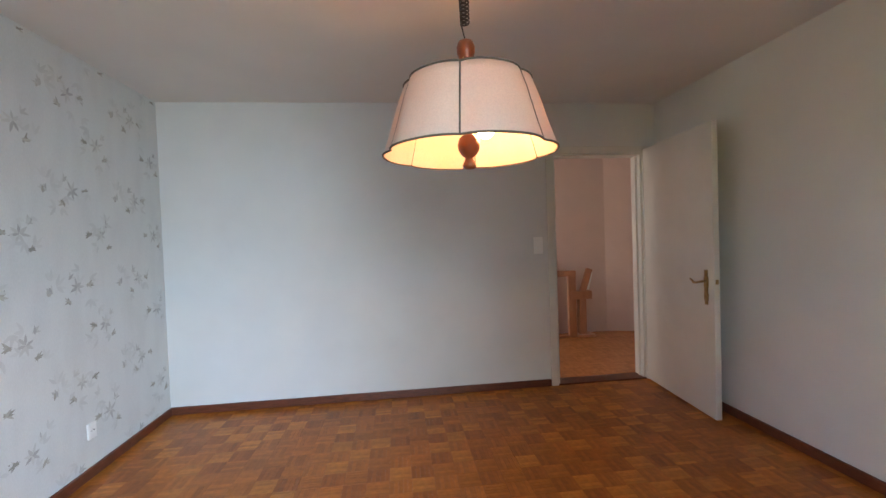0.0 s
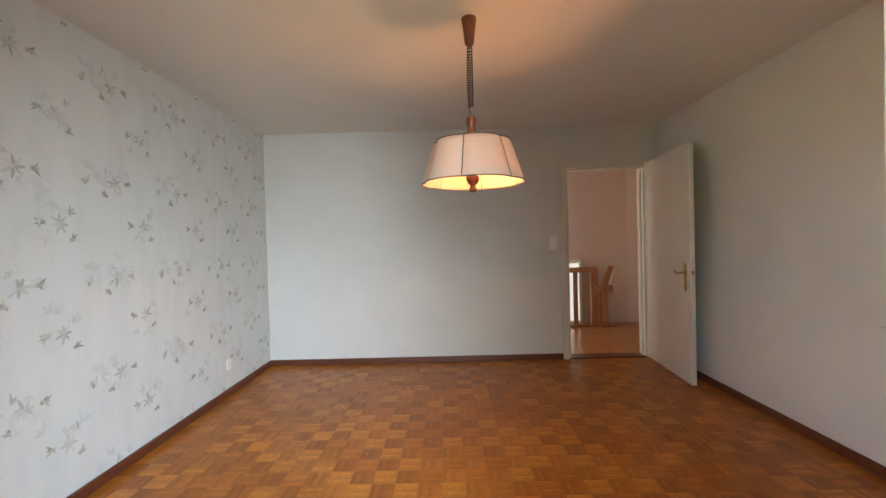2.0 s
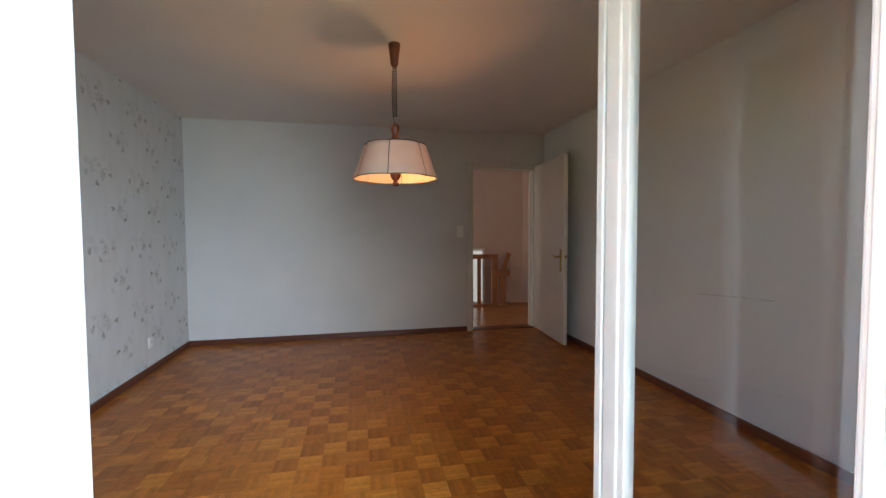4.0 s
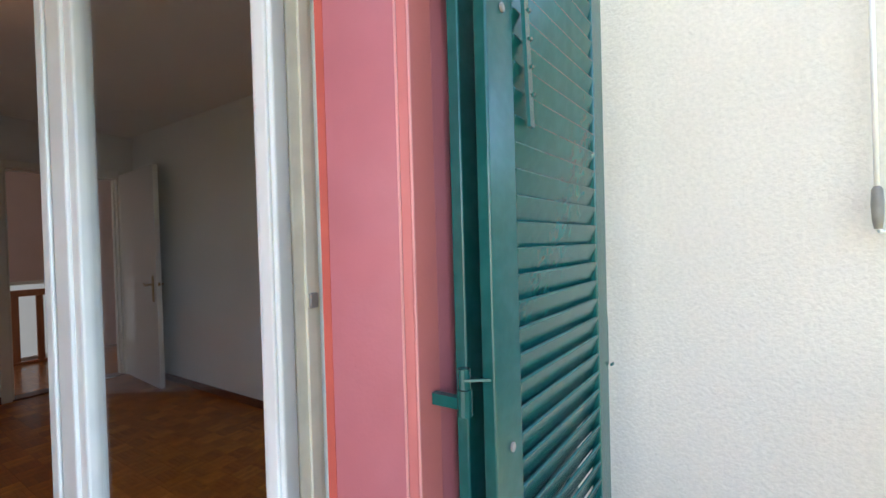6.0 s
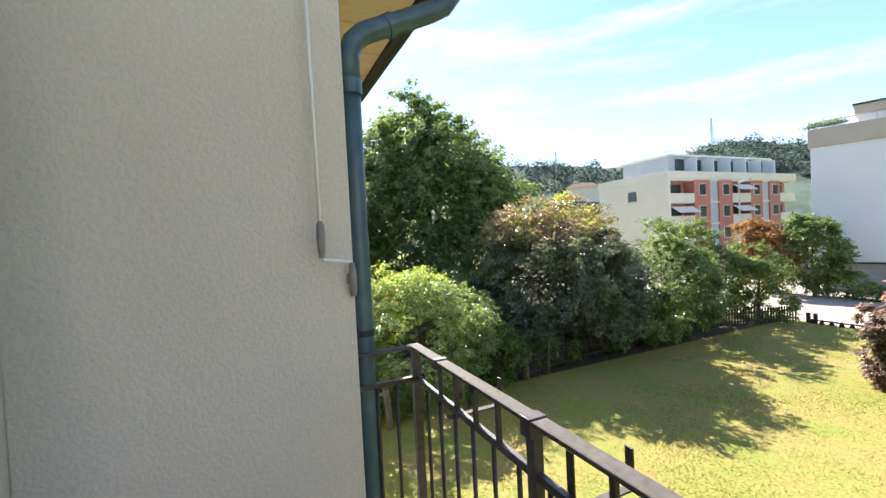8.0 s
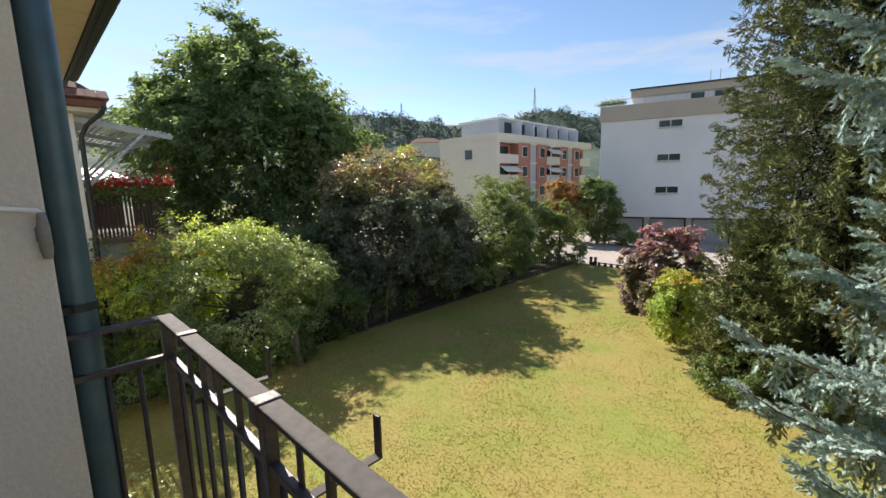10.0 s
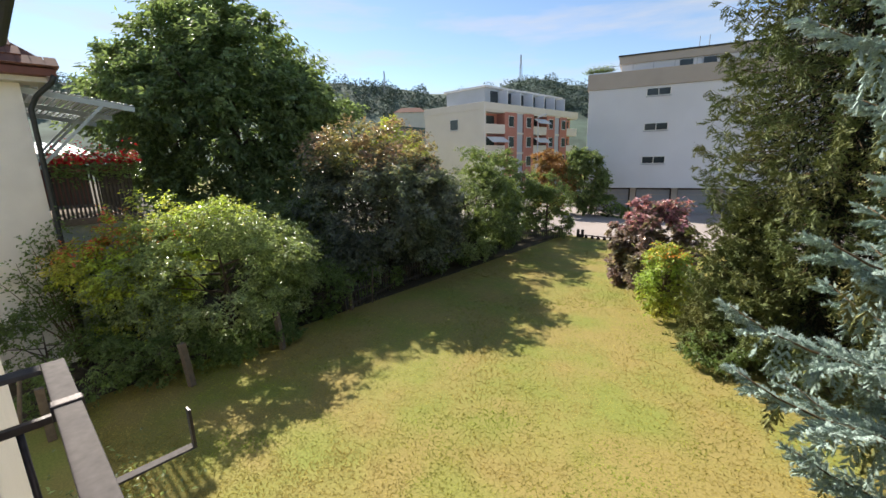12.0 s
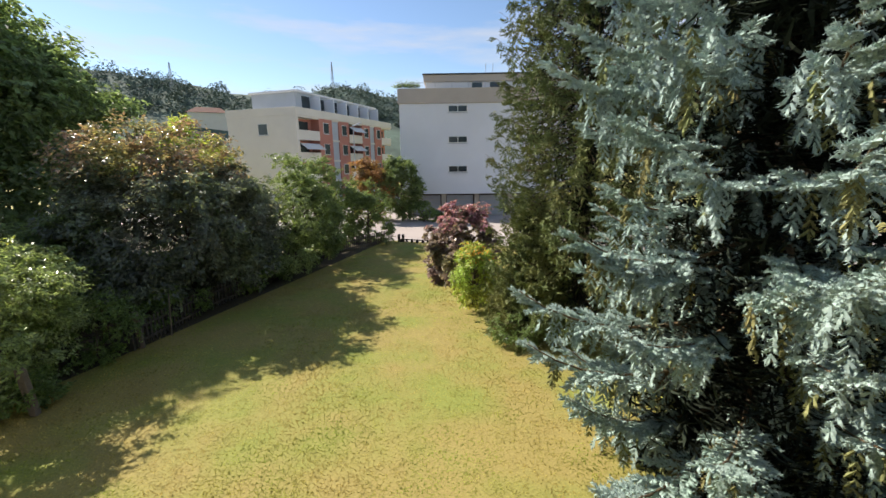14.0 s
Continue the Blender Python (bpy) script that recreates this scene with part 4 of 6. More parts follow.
rng = np.random.default_rng(11)
n, tufts = 330000, 60000
tx, ty = rng.uniform(-7, 10.9, tufts), -2.6 - 20.6 * rng.uniform(0, 1, tufts) ** 1.5
tall = rng.uniform(0.5, 1.5, tufts) * (1 + 0.45 * np.sin(tx * 1.3 + 2 * np.sin(ty * 0.7)))
pick = rng.integers(0, tufts, n)
wide = 0.06 * (1 + 0.09 * np.abs(ty[pick]))
px, py = tx[pick] + rng.normal(0, 1, n) * wide, np.maximum(ty[pick] + rng.normal(0, 1, n) * wide, -23.2)
p = np.stack([px, py, ground_z(px, py)], 1)
a = rng.uniform(0, 2 * np.pi, n)
hgt = rng.uniform(0.006, 0.018, (n, 1)) * tall[pick][:, None]
wid = rng.uniform(0.004, 0.009, (n, 1)) * (1 + 0.05 * np.abs(py))[:, None]
s = np.stack([np.cos(a), np.sin(a), 0 * a], 1) * wid
tip = p + np.concatenate([rng.normal(0, 0.025, (n, 2)), hgt], 1)
grass = quick_mesh("grass", np.stack([p - s, p + s, tip], 1).reshape(-1, 3), np.arange(3 * n).reshape(-1, 3), M_BLADE)
tagged(grass, "short mown sunlit grass with yellowed patches", "grass", kind="stuff")

bm = bmesh.new()
v = [bm.verts.new((x, y, -3.945)) for x, y in ((-60, -26.2), (60, -26.2), (60, -37.8), (-60, -37.8))]
bm.faces.new(v)
v = [bm.verts.new((x, y, -3.94)) for x, y in ((3, -37.79), (34, -37.79), (34, -60), (3, -60))]
bm.faces.new(v)
structure("road", bm, M_ROAD, "pale sunlit asphalt drive before the garages", "road")


# ---- plants ----
def blob_points(n, centre, radii, rng, clumps=26, inner=0.55, base=None, clump_r=0.38):
    """Leaf places on many flattened sprays that fill an uneven crown; also gives the outward ways."""
    c = np.array(centre)
    r = np.array(radii)
    d = unit(rng.normal(0, 1, (clumps, 3)) + np.array([0, 0, 0.15]))
    swell = 1 + 0.10 * np.sin(3.1 * d[:, :1] + 2 * c[0]) + 0.08 * np.sin(4.3 * d[:, 1:2] + c[1]) + 0.05 * np.sin(7 * d[:, 2:])
    k = c + d * r * (rng.uniform(inner, 1.0, (clumps, 1)) ** 0.45) * swell * (1 - clump_r * 0.42)
    size = rng.uniform(0.65, 1.2, clumps) * clump_r
    if base is not None:
        k[:, 2] = np.maximum(k[:, 2], base + 0.25)
    # each clump holds a number of sprays: short arching twigs that carry the leaves
    sprays = clumps * 22
    own = rng.integers(0, clumps, sprays)
    sd = unit(rng.normal(0, 1, (sprays, 3)) + 0.7 * d[own] + np.array([0, 0, 0.35]))
    root = k[own] + sd * r * (size[own] * rng.uniform(0.3, 0.85, sprays))[:, None]
    reach = r.mean() * size[own] * rng.uniform(0.22, 0.5, sprays)
    pick = rng.integers(0, sprays, n)
    q = rng.uniform(0, 1, n)
    p = root[pick] + sd[pick] * (reach[pick] * q)[:, None] - np.array([0, 0, 1.0]) * (0.35 * reach[pick] * q * q)[:, None]
    p = p + rng.normal(0, 1, (n, 3)) * (0.26 * reach[pick])[:, None] * np.array([1, 1, 0.6])
    if base is not None:
        p[:, 2] = np.maximum(p[:, 2], base + rng.uniform(0, 0.2, n))
    out = unit((p - c) / r * 0.4 + sd[pick])
    return p, out


def limbs(name, base, centre, radii, r0, rng, parent, count=9):
    bm = bmesh.new()
    b, c = Vector(base), Vector(centre)
    mid = b.lerp(c, 0.5) + Vector((rng.normal(0, 0.1), rng.normal(0, 0.1), 0))
    top = c + Vector((0, 0, radii[2] * 0.45))
    tube(bm, [b, b.lerp(mid, 0.5), mid, mid.lerp(top, 0.5), top], [r0 * 1.2, r0, r0 * 0.8, r0 * 0.5, r0 * 0.15], 9)
    for i in range(count):
        f = 0.3 + 0.55 * i / count
        s = b.lerp(top, f)
        a = i * 2.4 + rng.uniform(-0.4, 0.4)
        e = c + Vector((radii[0] * 0.75 * math.cos(a), radii[1] * 0.75 * math.sin(a), radii[2] * rng.uniform(-0.35, 0.6)))
        m = s.lerp(e, 0.5) + Vector((0, 0, 0.12 * radii[2]))
        tube(bm, [s, m, e], [r0 * 0.45, r0 * 0.28, r0 * 0.06], 6)
    return part(name, bm, M_BARK, parent)


def bush(name, centre, radii, leaves, size, material, label, category, seed, base=G, top_material=None, top_share=0.0, clumps=26, trunk=0.08, aspect=0.5, top_z=None, clump_r=0.38, inner=0.55):
    rng = np.random.default_rng(seed)
    t = thing(name, (centre[0], centre[1], base), label, category)
    p, out = blob_points(leaves, centre, radii, rng, clumps, inner, base, clump_r)
    v, f = leaf_arrays(p, out, size, size * aspect, rng)
    # above top_z a growing share of the leaves takes top_material
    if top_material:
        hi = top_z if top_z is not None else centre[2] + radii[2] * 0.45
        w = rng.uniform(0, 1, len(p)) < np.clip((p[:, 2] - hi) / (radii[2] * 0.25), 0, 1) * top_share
        v4 = v.reshape(-1, 4, 3)
        for sel, mm, nm in ((~w, material, "foliage"), (w, top_material, "new_growth")):
            vv = v4[sel].reshape(-1, 3)
            ob = quick_mesh(nm, vv, np.arange(len(vv)).reshape(-1, 4), mm, t)
            ob["kind"] = "stuff"
    else:
        ob = quick_mesh("foliage", v, f, material, t)
        ob["kind"] = "stuff"
    limbs("limbwork", (centre[0], centre[1], base - 0.05), centre, radii, trunk, rng, t)["kind"] = "stuff"
    return t


bush("walnut_tree", (25.2, -12.0, 3.3), (6.2, 6.4, 6.5), 110000, 0.29, M_WALNUT, "tall broad walnut tree in full dark green leaf", "tree", 21, base=G, clumps=190, trunk=0.35, clump_r=0.25, inner=0.25)
bush("copper_beech", (12.8, -12.1, -0.6), (2.9, 3.6, 2.9), 62000, 0.15, M_COPPER, "dark copper-leaved shrub with bronze leaves near its top", "shrub", 22, top_material=M_COPPERTOP, top_share=0.8, clumps=120, trunk=0.1, top_z=0.75, clump_r=0.3, inner=0.3)
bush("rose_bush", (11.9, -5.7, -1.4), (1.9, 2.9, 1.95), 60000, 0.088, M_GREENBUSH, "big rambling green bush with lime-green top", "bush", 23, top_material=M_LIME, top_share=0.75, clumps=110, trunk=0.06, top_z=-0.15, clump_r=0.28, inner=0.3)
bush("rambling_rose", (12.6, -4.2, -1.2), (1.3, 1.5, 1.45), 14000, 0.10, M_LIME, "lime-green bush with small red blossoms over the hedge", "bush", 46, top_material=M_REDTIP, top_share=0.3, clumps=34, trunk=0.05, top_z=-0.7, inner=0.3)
bush("mixed_shrub", (12.4, -17.0, -1.1), (2.0, 2.7, 2.5), 32000, 0.13, M_SHRUB, "leafy green hedge shrub along the garden fence", "shrub", 24, clumps=55, clump_r=0.3, inner=0.3)
bush("mixed_shrub", (13.0, -20.4, -1.1), (1.7, 1.9, 2.7), 18000, 0.14, M_SHRUB, "tall loose green shrub at the garden's end", "shrub", 25, clumps=44, clump_r=0.3, inner=0.3)
bush("mixed_shrub", (11.6, -22.2, -1.6), (1.5, 1.2, 1.7), 14000, 0.12, M_SHRUB, "leafy green shrub beside the garden's end fence", "shrub", 26, clumps=36, clump_r=0.3, inner=0.3)
bush("mixed_shrub", (11.4, -15.2, -2.3), (0.8, 1.6, 0.8), 8000, 0.10, M_GREENBUSH, "sunlit pale green low shrub at the fence", "shrub", 27, inner=0.3)
bush("rust_shrub", (18.2, -35.6, -1.1), (1.9, 1.8, 2.9), 10000, 0.23, M_ORANGE, "rust-orange leaved shrub beside the drive", "shrub", 28, base=-3.95, clumps=34, inner=0.3, clump_r=0.32)
bush("round_shrub", (15.6, -36.2, -0.9), (1.95, 1.7, 3.1), 15000, 0.22, M_SHRUB, "dense dark green rounded shrub beside the drive", "shrub", 29, base=-3.95, clumps=40, inner=0.3, clump_r=0.32)
bush("low_hedge", (13.6, -36.2, -3.2), (1.9, 0.8, 0.9), 5000, 0.15, M_IVY, "low dark green hedge beside the drive", "hedge", 30, base=-3.95)
bush("lime_tree", (29.5, -26.5, 1.0), (3.2, 3.2, 3.3), 12000, 0.36, M_LIME, "pale green tree behind the hedge", "tree", 31, trunk=0.2, clumps=44, inner=0.3, clump_r=0.3)
bush("purple_shrub", (4.75, -16.2, -1.75), (1.35, 1.2, 1.7), 17000, 0.135, M_PURPLE, "purple-leaved smoke bush at the lawn's edge", "shrub", 32, clumps=60, aspect=0.75, clump_r=0.27, inner=0.3, top_material=M_PINKTIP, top_share=0.7, top_z=-1.2)
bush("yellow_bush", (3.75, -14.1, -2.15), (0.85, 0.8, 1.0), 9000, 0.10, M_YELLOW, "yellow-green bush with orange blossom", "bush", 33, clumps=34, inner=0.3, top_material=M_ORANGETIP, top_share=0.14)
bush("mixed_shrub", (14.6, -8.6, -1.6), (1.8, 2.2, 1.7), 20000, 0.12, M_SHRUB, "shaded green shrub behind the hedge", "shrub", 42, clumps=46, inner=0.3)
bush("mixed_shrub", (15.6, -15.4, -1.2), (2.0, 2.6, 2.0), 20000, 0.14, M_SHRUB, "shaded green shrub behind the copper-leaved one", "shrub", 43, clumps=46, inner=0.3)
bush("mixed_shrub", (17.5, -5.5, -1.8), (2.0, 2.6, 1.5), 14000, 0.15, M_SHRUB, "shaded green garden shrub below the walnut tree", "shrub", 44, clumps=40, inner=0.3)
bush("mixed_shrub", (20.5, -10.5, -1.6), (2.4, 4.0, 1.7), 18000, 0.18, M_SHRUB, "shaded green garden shrubs below the walnut tree", "shrub", 45, clumps=44, inner=0.3)
# low growth along the fence
for i, (x, y, h, s) in enumerate(((10.9, -2.9, 0.9, 34), (10.6, -4.0, 0.8, 35), (10.5, -6.0, 0.6, 36), (11.0, -8.0, 1.2, 37), (11.5, -10.2, 0.9, 38), (11.5, -13.6, 0.7, 39), (12.2, -18.7, 0.7, 40))):
    bush("ivy_clump", (x, y, G + h * 0.5), (0.55, 1.2, h * 0.75), 5200, 0.075, M_IVY, "dark ivy and undergrowth along the garden fence", "ivy", s, clumps=18, trunk=0.02)
bush("ivy_clump", (1.9, -11.7, G + 0.3), (0.9, 0.7, 0.5), 3500, 0.06, M_IVY, "dark ivy round the conifer's foot", "ivy", 41, trunk=0.02)


# conifers
def fir_shoots(at, way, count_needles, length, needle, rng, curl=0.5, thick=0.12, core=0.5):
    """Bottle-brush shoots: slim needles all round a short axis."""
    n = len(at)
    k = count_needles
    w = unit(way)
    u = unit(np.cross(w, np.array([0.13, 0.27, 0.95])))
    v = np.cross(w, u)
    ang = rng.uniform(0, 2 * np.pi, (n, k))
    f = np.linspace(0.02, 1.0, k)[None, :] * np.ones((n, 1))
    ln = (length * rng.uniform(0.7, 1.25, (n, 1)))
    root = at[:, None, :] + w[:, None, :] * (f * ln)[:, :, None]
    rad = np.cos(ang)[:, :, None] * u[:, None, :] + np.sin(ang)[:, :, None] * v[:, None, :]
    d = unit(rad + w[:, None, :] * curl)
    tip = root + d * (needle * rng.uniform(0.75, 1.2, (n, k, 1)))
    side = np.cross(d, w[:, None, :]) * needle * 0.08
    side2 = w[:, None, :] * needle * thick
    tri = np.stack([root - side - side2, root + side + side2, tip], 2).reshape(-1, 3)
    # slim core of each shoot
    end = at + w * ln
    cores = []
    for i in range(3):
        a0, a1 = 2 * np.pi * i / 3, 2 * np.pi * (i + 1) / 3
        q0 = (np.cos(a0) * u + np.sin(a0) * v) * needle * core
        q1 = (np.cos(a1) * u + np.sin(a1) * v) * needle * core
        mid = at + w * ln * 0.7
        cores += [np.stack([at + 0.4 * q0, at + 0.4 * q1, mid + q1], 1).reshape(-1, 3), np.stack([at + 0.4 * q0, mid + q1, mid + q0], 1).reshape(-1, 3), np.stack([mid + q0, mid + q1, end], 1).reshape(-1, 3)]
    tri = np.concatenate([tri] + cores)
    return tri


def conifer(name, base, height, spread, material, label, seed, whorls, per, shoots, shoot_len, needle, needles, droop, profile, bare=0.0, hanging=0.6, per_twig=6):
    """A trunk with tiers of boughs; each bough carries side shoots and hanging sprays."""
    rng = np.random.default_rng(seed)
    t = thing(name, base, label, "conifer")
    bm = bmesh.new()
    b = Vector(base)
    tube(bm, [b, b + Vector((0, 0, height * 0.5)), b + Vector((0, 0, height))], [0.17, 0.11, 0.02], 9)
    part("trunk", bm, M_BARK, t)
    places, ways, wood = [], [], bmesh.new()
    for i in range(whorls):
        f = (i + 0.5) / whorls
        z = base[2] + bare + (height - bare) * f
        reach = spread * profile(f)
        for j in range(per):
            a = 2 * math.pi * (j + rng.uniform(-0.35, 0.35)) / per + i * 0.9
            d = np.array([math.cos(a), math.sin(a), 0.0])
            ln = reach * rng.uniform(0.82, 1.06)
            s = np.array([base[0], base[1], z + rng.uniform(-0.12, 0.12)])
            steps = np.linspace(0, 1, 7)
            pts = [s + d * ln * q + np.array([0, 0, ln * (-droop * q + droop * 0.95 * q ** 3)]) for q in steps]
            tube(wood, [tuple(q) for q in pts], [0.015 * (1 - 0.85 * q) * (spread / 2.5) for q in steps], 5)
            m = max(4, int(shoots * ln / spread))
            q = rng.uniform(0.2, 1.0, m) ** 0.7
            seg = np.minimum((q * 6).astype(int), 5)
            arr = np.array(pts)
            on = arr[seg] + (arr[seg + 1] - arr[seg]) * (q * 6 - seg)[:, None]
            sd = np.array([-d[1], d[0], 0])
            sign = np.where(rng.uniform(0, 1, m) < 0.5, -1.0, 1.0)
            low = rng.uniform(0, 1, m) < hanging
            # side twigs, some of them hanging; shoots stand in pairs along each
            tw = unit(d * 0.75 + sd * (sign * rng.uniform(0.35, 1.0, m))[:, None] + np.array([0, 0, 1.0]) * rng.normal(0.08, 0.16, m)[:, None])
            tw = np.where(low[:, None], unit(d * 0.25 + sd * (sign * 0.3)[:, None] + np.array([0, 0, -1.0])), tw)
            tl = (0.10 + 0.22 * ln * (1.08 - q)) * rng.uniform(0.6, 1.2, m) * np.where(low, 0.9, 1.0)
            st = unit(np.cross(tw, np.array([0, 0, 1.0]) + 0.01))
            for c in range(per_twig):
                g = (c + 0.6) / per_twig
                o = on + tw * (tl * g)[:, None] - np.array([0, 0, 1.0]) * (0.3 * tl * g * g)[:, None]
                side = (1 if c % 2 else -1) * (0.75 if c < per_twig - 1 else 0.0)
                places.append(o)
                ways.append(tw * 0.8 + st * side + np.array([0, 0, 0.18]) + rng.normal(0, 0.24, (m, 3)))
    at, way = np.concatenate(places), np.concatenate(ways)
    part("branchwork", wood, M_TWIG, t)["kind"] = "stuff"
    tri = fir_shoots(at, way, needles, shoot_len, needle, rng, thick=0.16, core=0.22)
    ob = quick_mesh("needles", tri, np.arange(len(tri)).reshape(-1, 3), material, t)
    ob["kind"] = "stuff"
    # dark filler leaves near the trunk stand in for the crown's inner shade
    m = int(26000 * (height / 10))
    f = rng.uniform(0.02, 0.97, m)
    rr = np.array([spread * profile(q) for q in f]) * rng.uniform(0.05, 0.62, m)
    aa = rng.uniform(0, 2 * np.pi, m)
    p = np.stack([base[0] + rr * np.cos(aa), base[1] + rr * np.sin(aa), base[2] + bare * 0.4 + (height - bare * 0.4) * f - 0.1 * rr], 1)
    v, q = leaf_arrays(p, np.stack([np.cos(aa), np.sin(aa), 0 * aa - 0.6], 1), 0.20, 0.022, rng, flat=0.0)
    ob = quick_mesh("inner_foliage", v, q, M_INNERSHADE, t)
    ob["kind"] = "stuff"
    return t


def spruce(name, base, height, spread, label, seed, whorls, per, profile, bare):
    """A blue spruce: bowed boughs with curtains of hanging twigs, their ends fans of thick stubby shoots."""
    rng = np.random.default_rng(seed)
    t = thing(name, base, label, "conifer")
    b = Vector(base)
    part("trunk", tube(bmesh.new(), [b, b + Vector((0, 0, height * 0.5)), b + Vector((0, 0, height))], [0.18, 0.12, 0.02], 9), M_BARK, t)
    wood, dead = bmesh.new(), bmesh.new()
    fresh, hung, old = ([], []), ([], []), ([], [])
    up = np.array([0, 0, 1.0])

    def spray(at, way, length, flatten, into, pairs):
        """A twig with paired shoots along it and one at its end."""
        w = way / np.linalg.norm(way)
        sd = np.cross(w, up + 0.01)
        sd = sd / np.linalg.norm(sd)
        for c in range(pairs):
            g = (c + 0.35) / pairs
            o = at + w * length * g
            for sign in (-1, 1):
                into[0].append(o + rng.normal(0, 0.006, 3))
                into[1].append(w * 0.75 + sd * sign * rng.uniform(0.55, 0.95) + up * flatten + rng.normal(0, 0.12, 3))
        into[0].append(at + w * length * 0.95)
        into[1].append(w + rng.normal(0, 0.08, 3))

    for i in range(whorls):
        for j in range(per):
            f = (i + 0.5 + rng.uniform(-0.45, 0.45)) / whorls
            z = base[2] + bare + (height - bare) * f
            a = 2 * math.pi * (j + rng.uniform(-0.35, 0.35)) / per + i * 0.9
            d = np.array([math.cos(a), math.sin(a), 0.0])
            sd = np.array([-d[1], d[0], 0])
            ln = spread * profile(f) * rng.uniform(0.7, 1.08)
            s = np.array([base[0], base[1], z])
            steps = np.linspace(0, 1, 9)
            bend = rng.normal(0, 0.08)
            pts = np.array([s + d * ln * q + sd * ln * bend * q * q + up * ln * (-0.34 * q + 0.36 * q ** 3) for q in steps])
            tube(wood, [tuple(q) for q in pts], [0.026 * (1 - 0.85 * q) * (0.4 + ln / 2.6) for q in steps], 5)

            def on(q):
                k = min(int(q * 8), 7)
                return pts[k] + (pts[k + 1] - pts[k]) * (q * 8 - k)

            # fan of fresh twigs on the outer part
            for q in np.linspace(0.38, 0.97, max(5, int(9 * ln))):
                sign = 1 if rng.uniform() < 0.5 else -1
                spread_ = rng.uniform(0.3, 0.95) * sign
                l_ = min(0.40, (0.12 + 0.28 * ln * (1.05 - q)) * rng.uniform(0.7, 1.15))
                spray(on(q), d * 0.9 + sd * spread_ + up * rng.normal(0.06, 0.14), l_, 0.12, fresh, max(2, round(l_ / 0.055)))
            spray(on(0.97), d + up * 0.35, 0.16, 0.1, fresh, 3)
            # curtain of hanging twigs below
            for q in rng.uniform(0.22, 0.9, max(4, int(10 * ln))):
                l_ = rng.uniform(0.16, 0.5) * min(1.0, 0.45 + 0.3 * ln)
                o = on(q) + sd * rng.normal(0, 0.10)
                w = -up + d * rng.uniform(0.0, 0.25) + sd * rng.normal(0, 0.15)
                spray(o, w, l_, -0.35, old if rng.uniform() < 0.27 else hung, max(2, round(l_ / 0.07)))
            if rng.uniform() < 0.35:
                o = on(rng.uniform(0.2, 0.6))
                for k in range(7):
                    e = o + d * rng.uniform(0, 0.35) + sd * rng.normal(0, 0.16) - up * rng.uniform(0.1, 0.38)
                    tube(dead, [tuple(o), tuple((o + e) / 2 + up * 0.04 + rng.normal(0, 0.02, 3)), tuple(e)], [0.005, 0.004, 0.0015], 4)
    part("branchwork", wood, M_TWIG, t)["kind"] = "stuff"
    part("deadwood", dead, M_TWIG, t, "bare brown hanging twigs")["kind"] = "stuff"
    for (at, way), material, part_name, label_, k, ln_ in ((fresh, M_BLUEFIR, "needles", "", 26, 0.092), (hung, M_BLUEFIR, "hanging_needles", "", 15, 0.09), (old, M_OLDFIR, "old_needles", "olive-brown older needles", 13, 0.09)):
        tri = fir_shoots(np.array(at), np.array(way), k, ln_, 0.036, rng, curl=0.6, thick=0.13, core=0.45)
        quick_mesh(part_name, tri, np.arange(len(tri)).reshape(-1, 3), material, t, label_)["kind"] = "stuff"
    # near-black hanging filler closes the gaps and paints the shade behind the boughs
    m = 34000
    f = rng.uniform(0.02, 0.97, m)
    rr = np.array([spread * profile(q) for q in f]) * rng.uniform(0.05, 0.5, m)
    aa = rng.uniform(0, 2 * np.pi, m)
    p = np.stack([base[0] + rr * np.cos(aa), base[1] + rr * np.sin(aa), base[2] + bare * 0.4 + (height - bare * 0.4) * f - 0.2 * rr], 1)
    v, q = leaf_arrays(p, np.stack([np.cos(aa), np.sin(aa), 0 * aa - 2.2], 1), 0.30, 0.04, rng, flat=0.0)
    quick_mesh("inner_foliage", v, q, M_INNERSHADE, t)["kind"] = "stuff"
    return t


spruce("blue_spruce", (-1.15, -7.5, G), 10.5, 2.7, "large silvery blue spruce with drooping boughs", 51, 16, 10, lambda f: max(0.08, min(1.0, 0.80 + 1.4 * f) - 0.12 * f - 0.75 * f ** 3), 0.5)
conifer("dark_fir", (0.7, -13.1, G), 14.0, 2.5, M_DARKFIR, "tall dark green conifer with dense drooping sprays", 52, 50, 12, 15, 0.15, 0.055, 9, 0.5, lambda f: max(0.06, 1.0 - 0.10 * f - 0.75 * f ** 5), 0.1)
conifer("dark_fir", (1.9, -12.6, G), 3.4, 1.3, M_DARKFIR, "low green yew-like conifer at the tall one's foot", 53, 20, 12, 16, 0.13, 0.05, 7, 0.2, lambda f: max(0.1, 1.0 - 0.75 * f), 0.05)

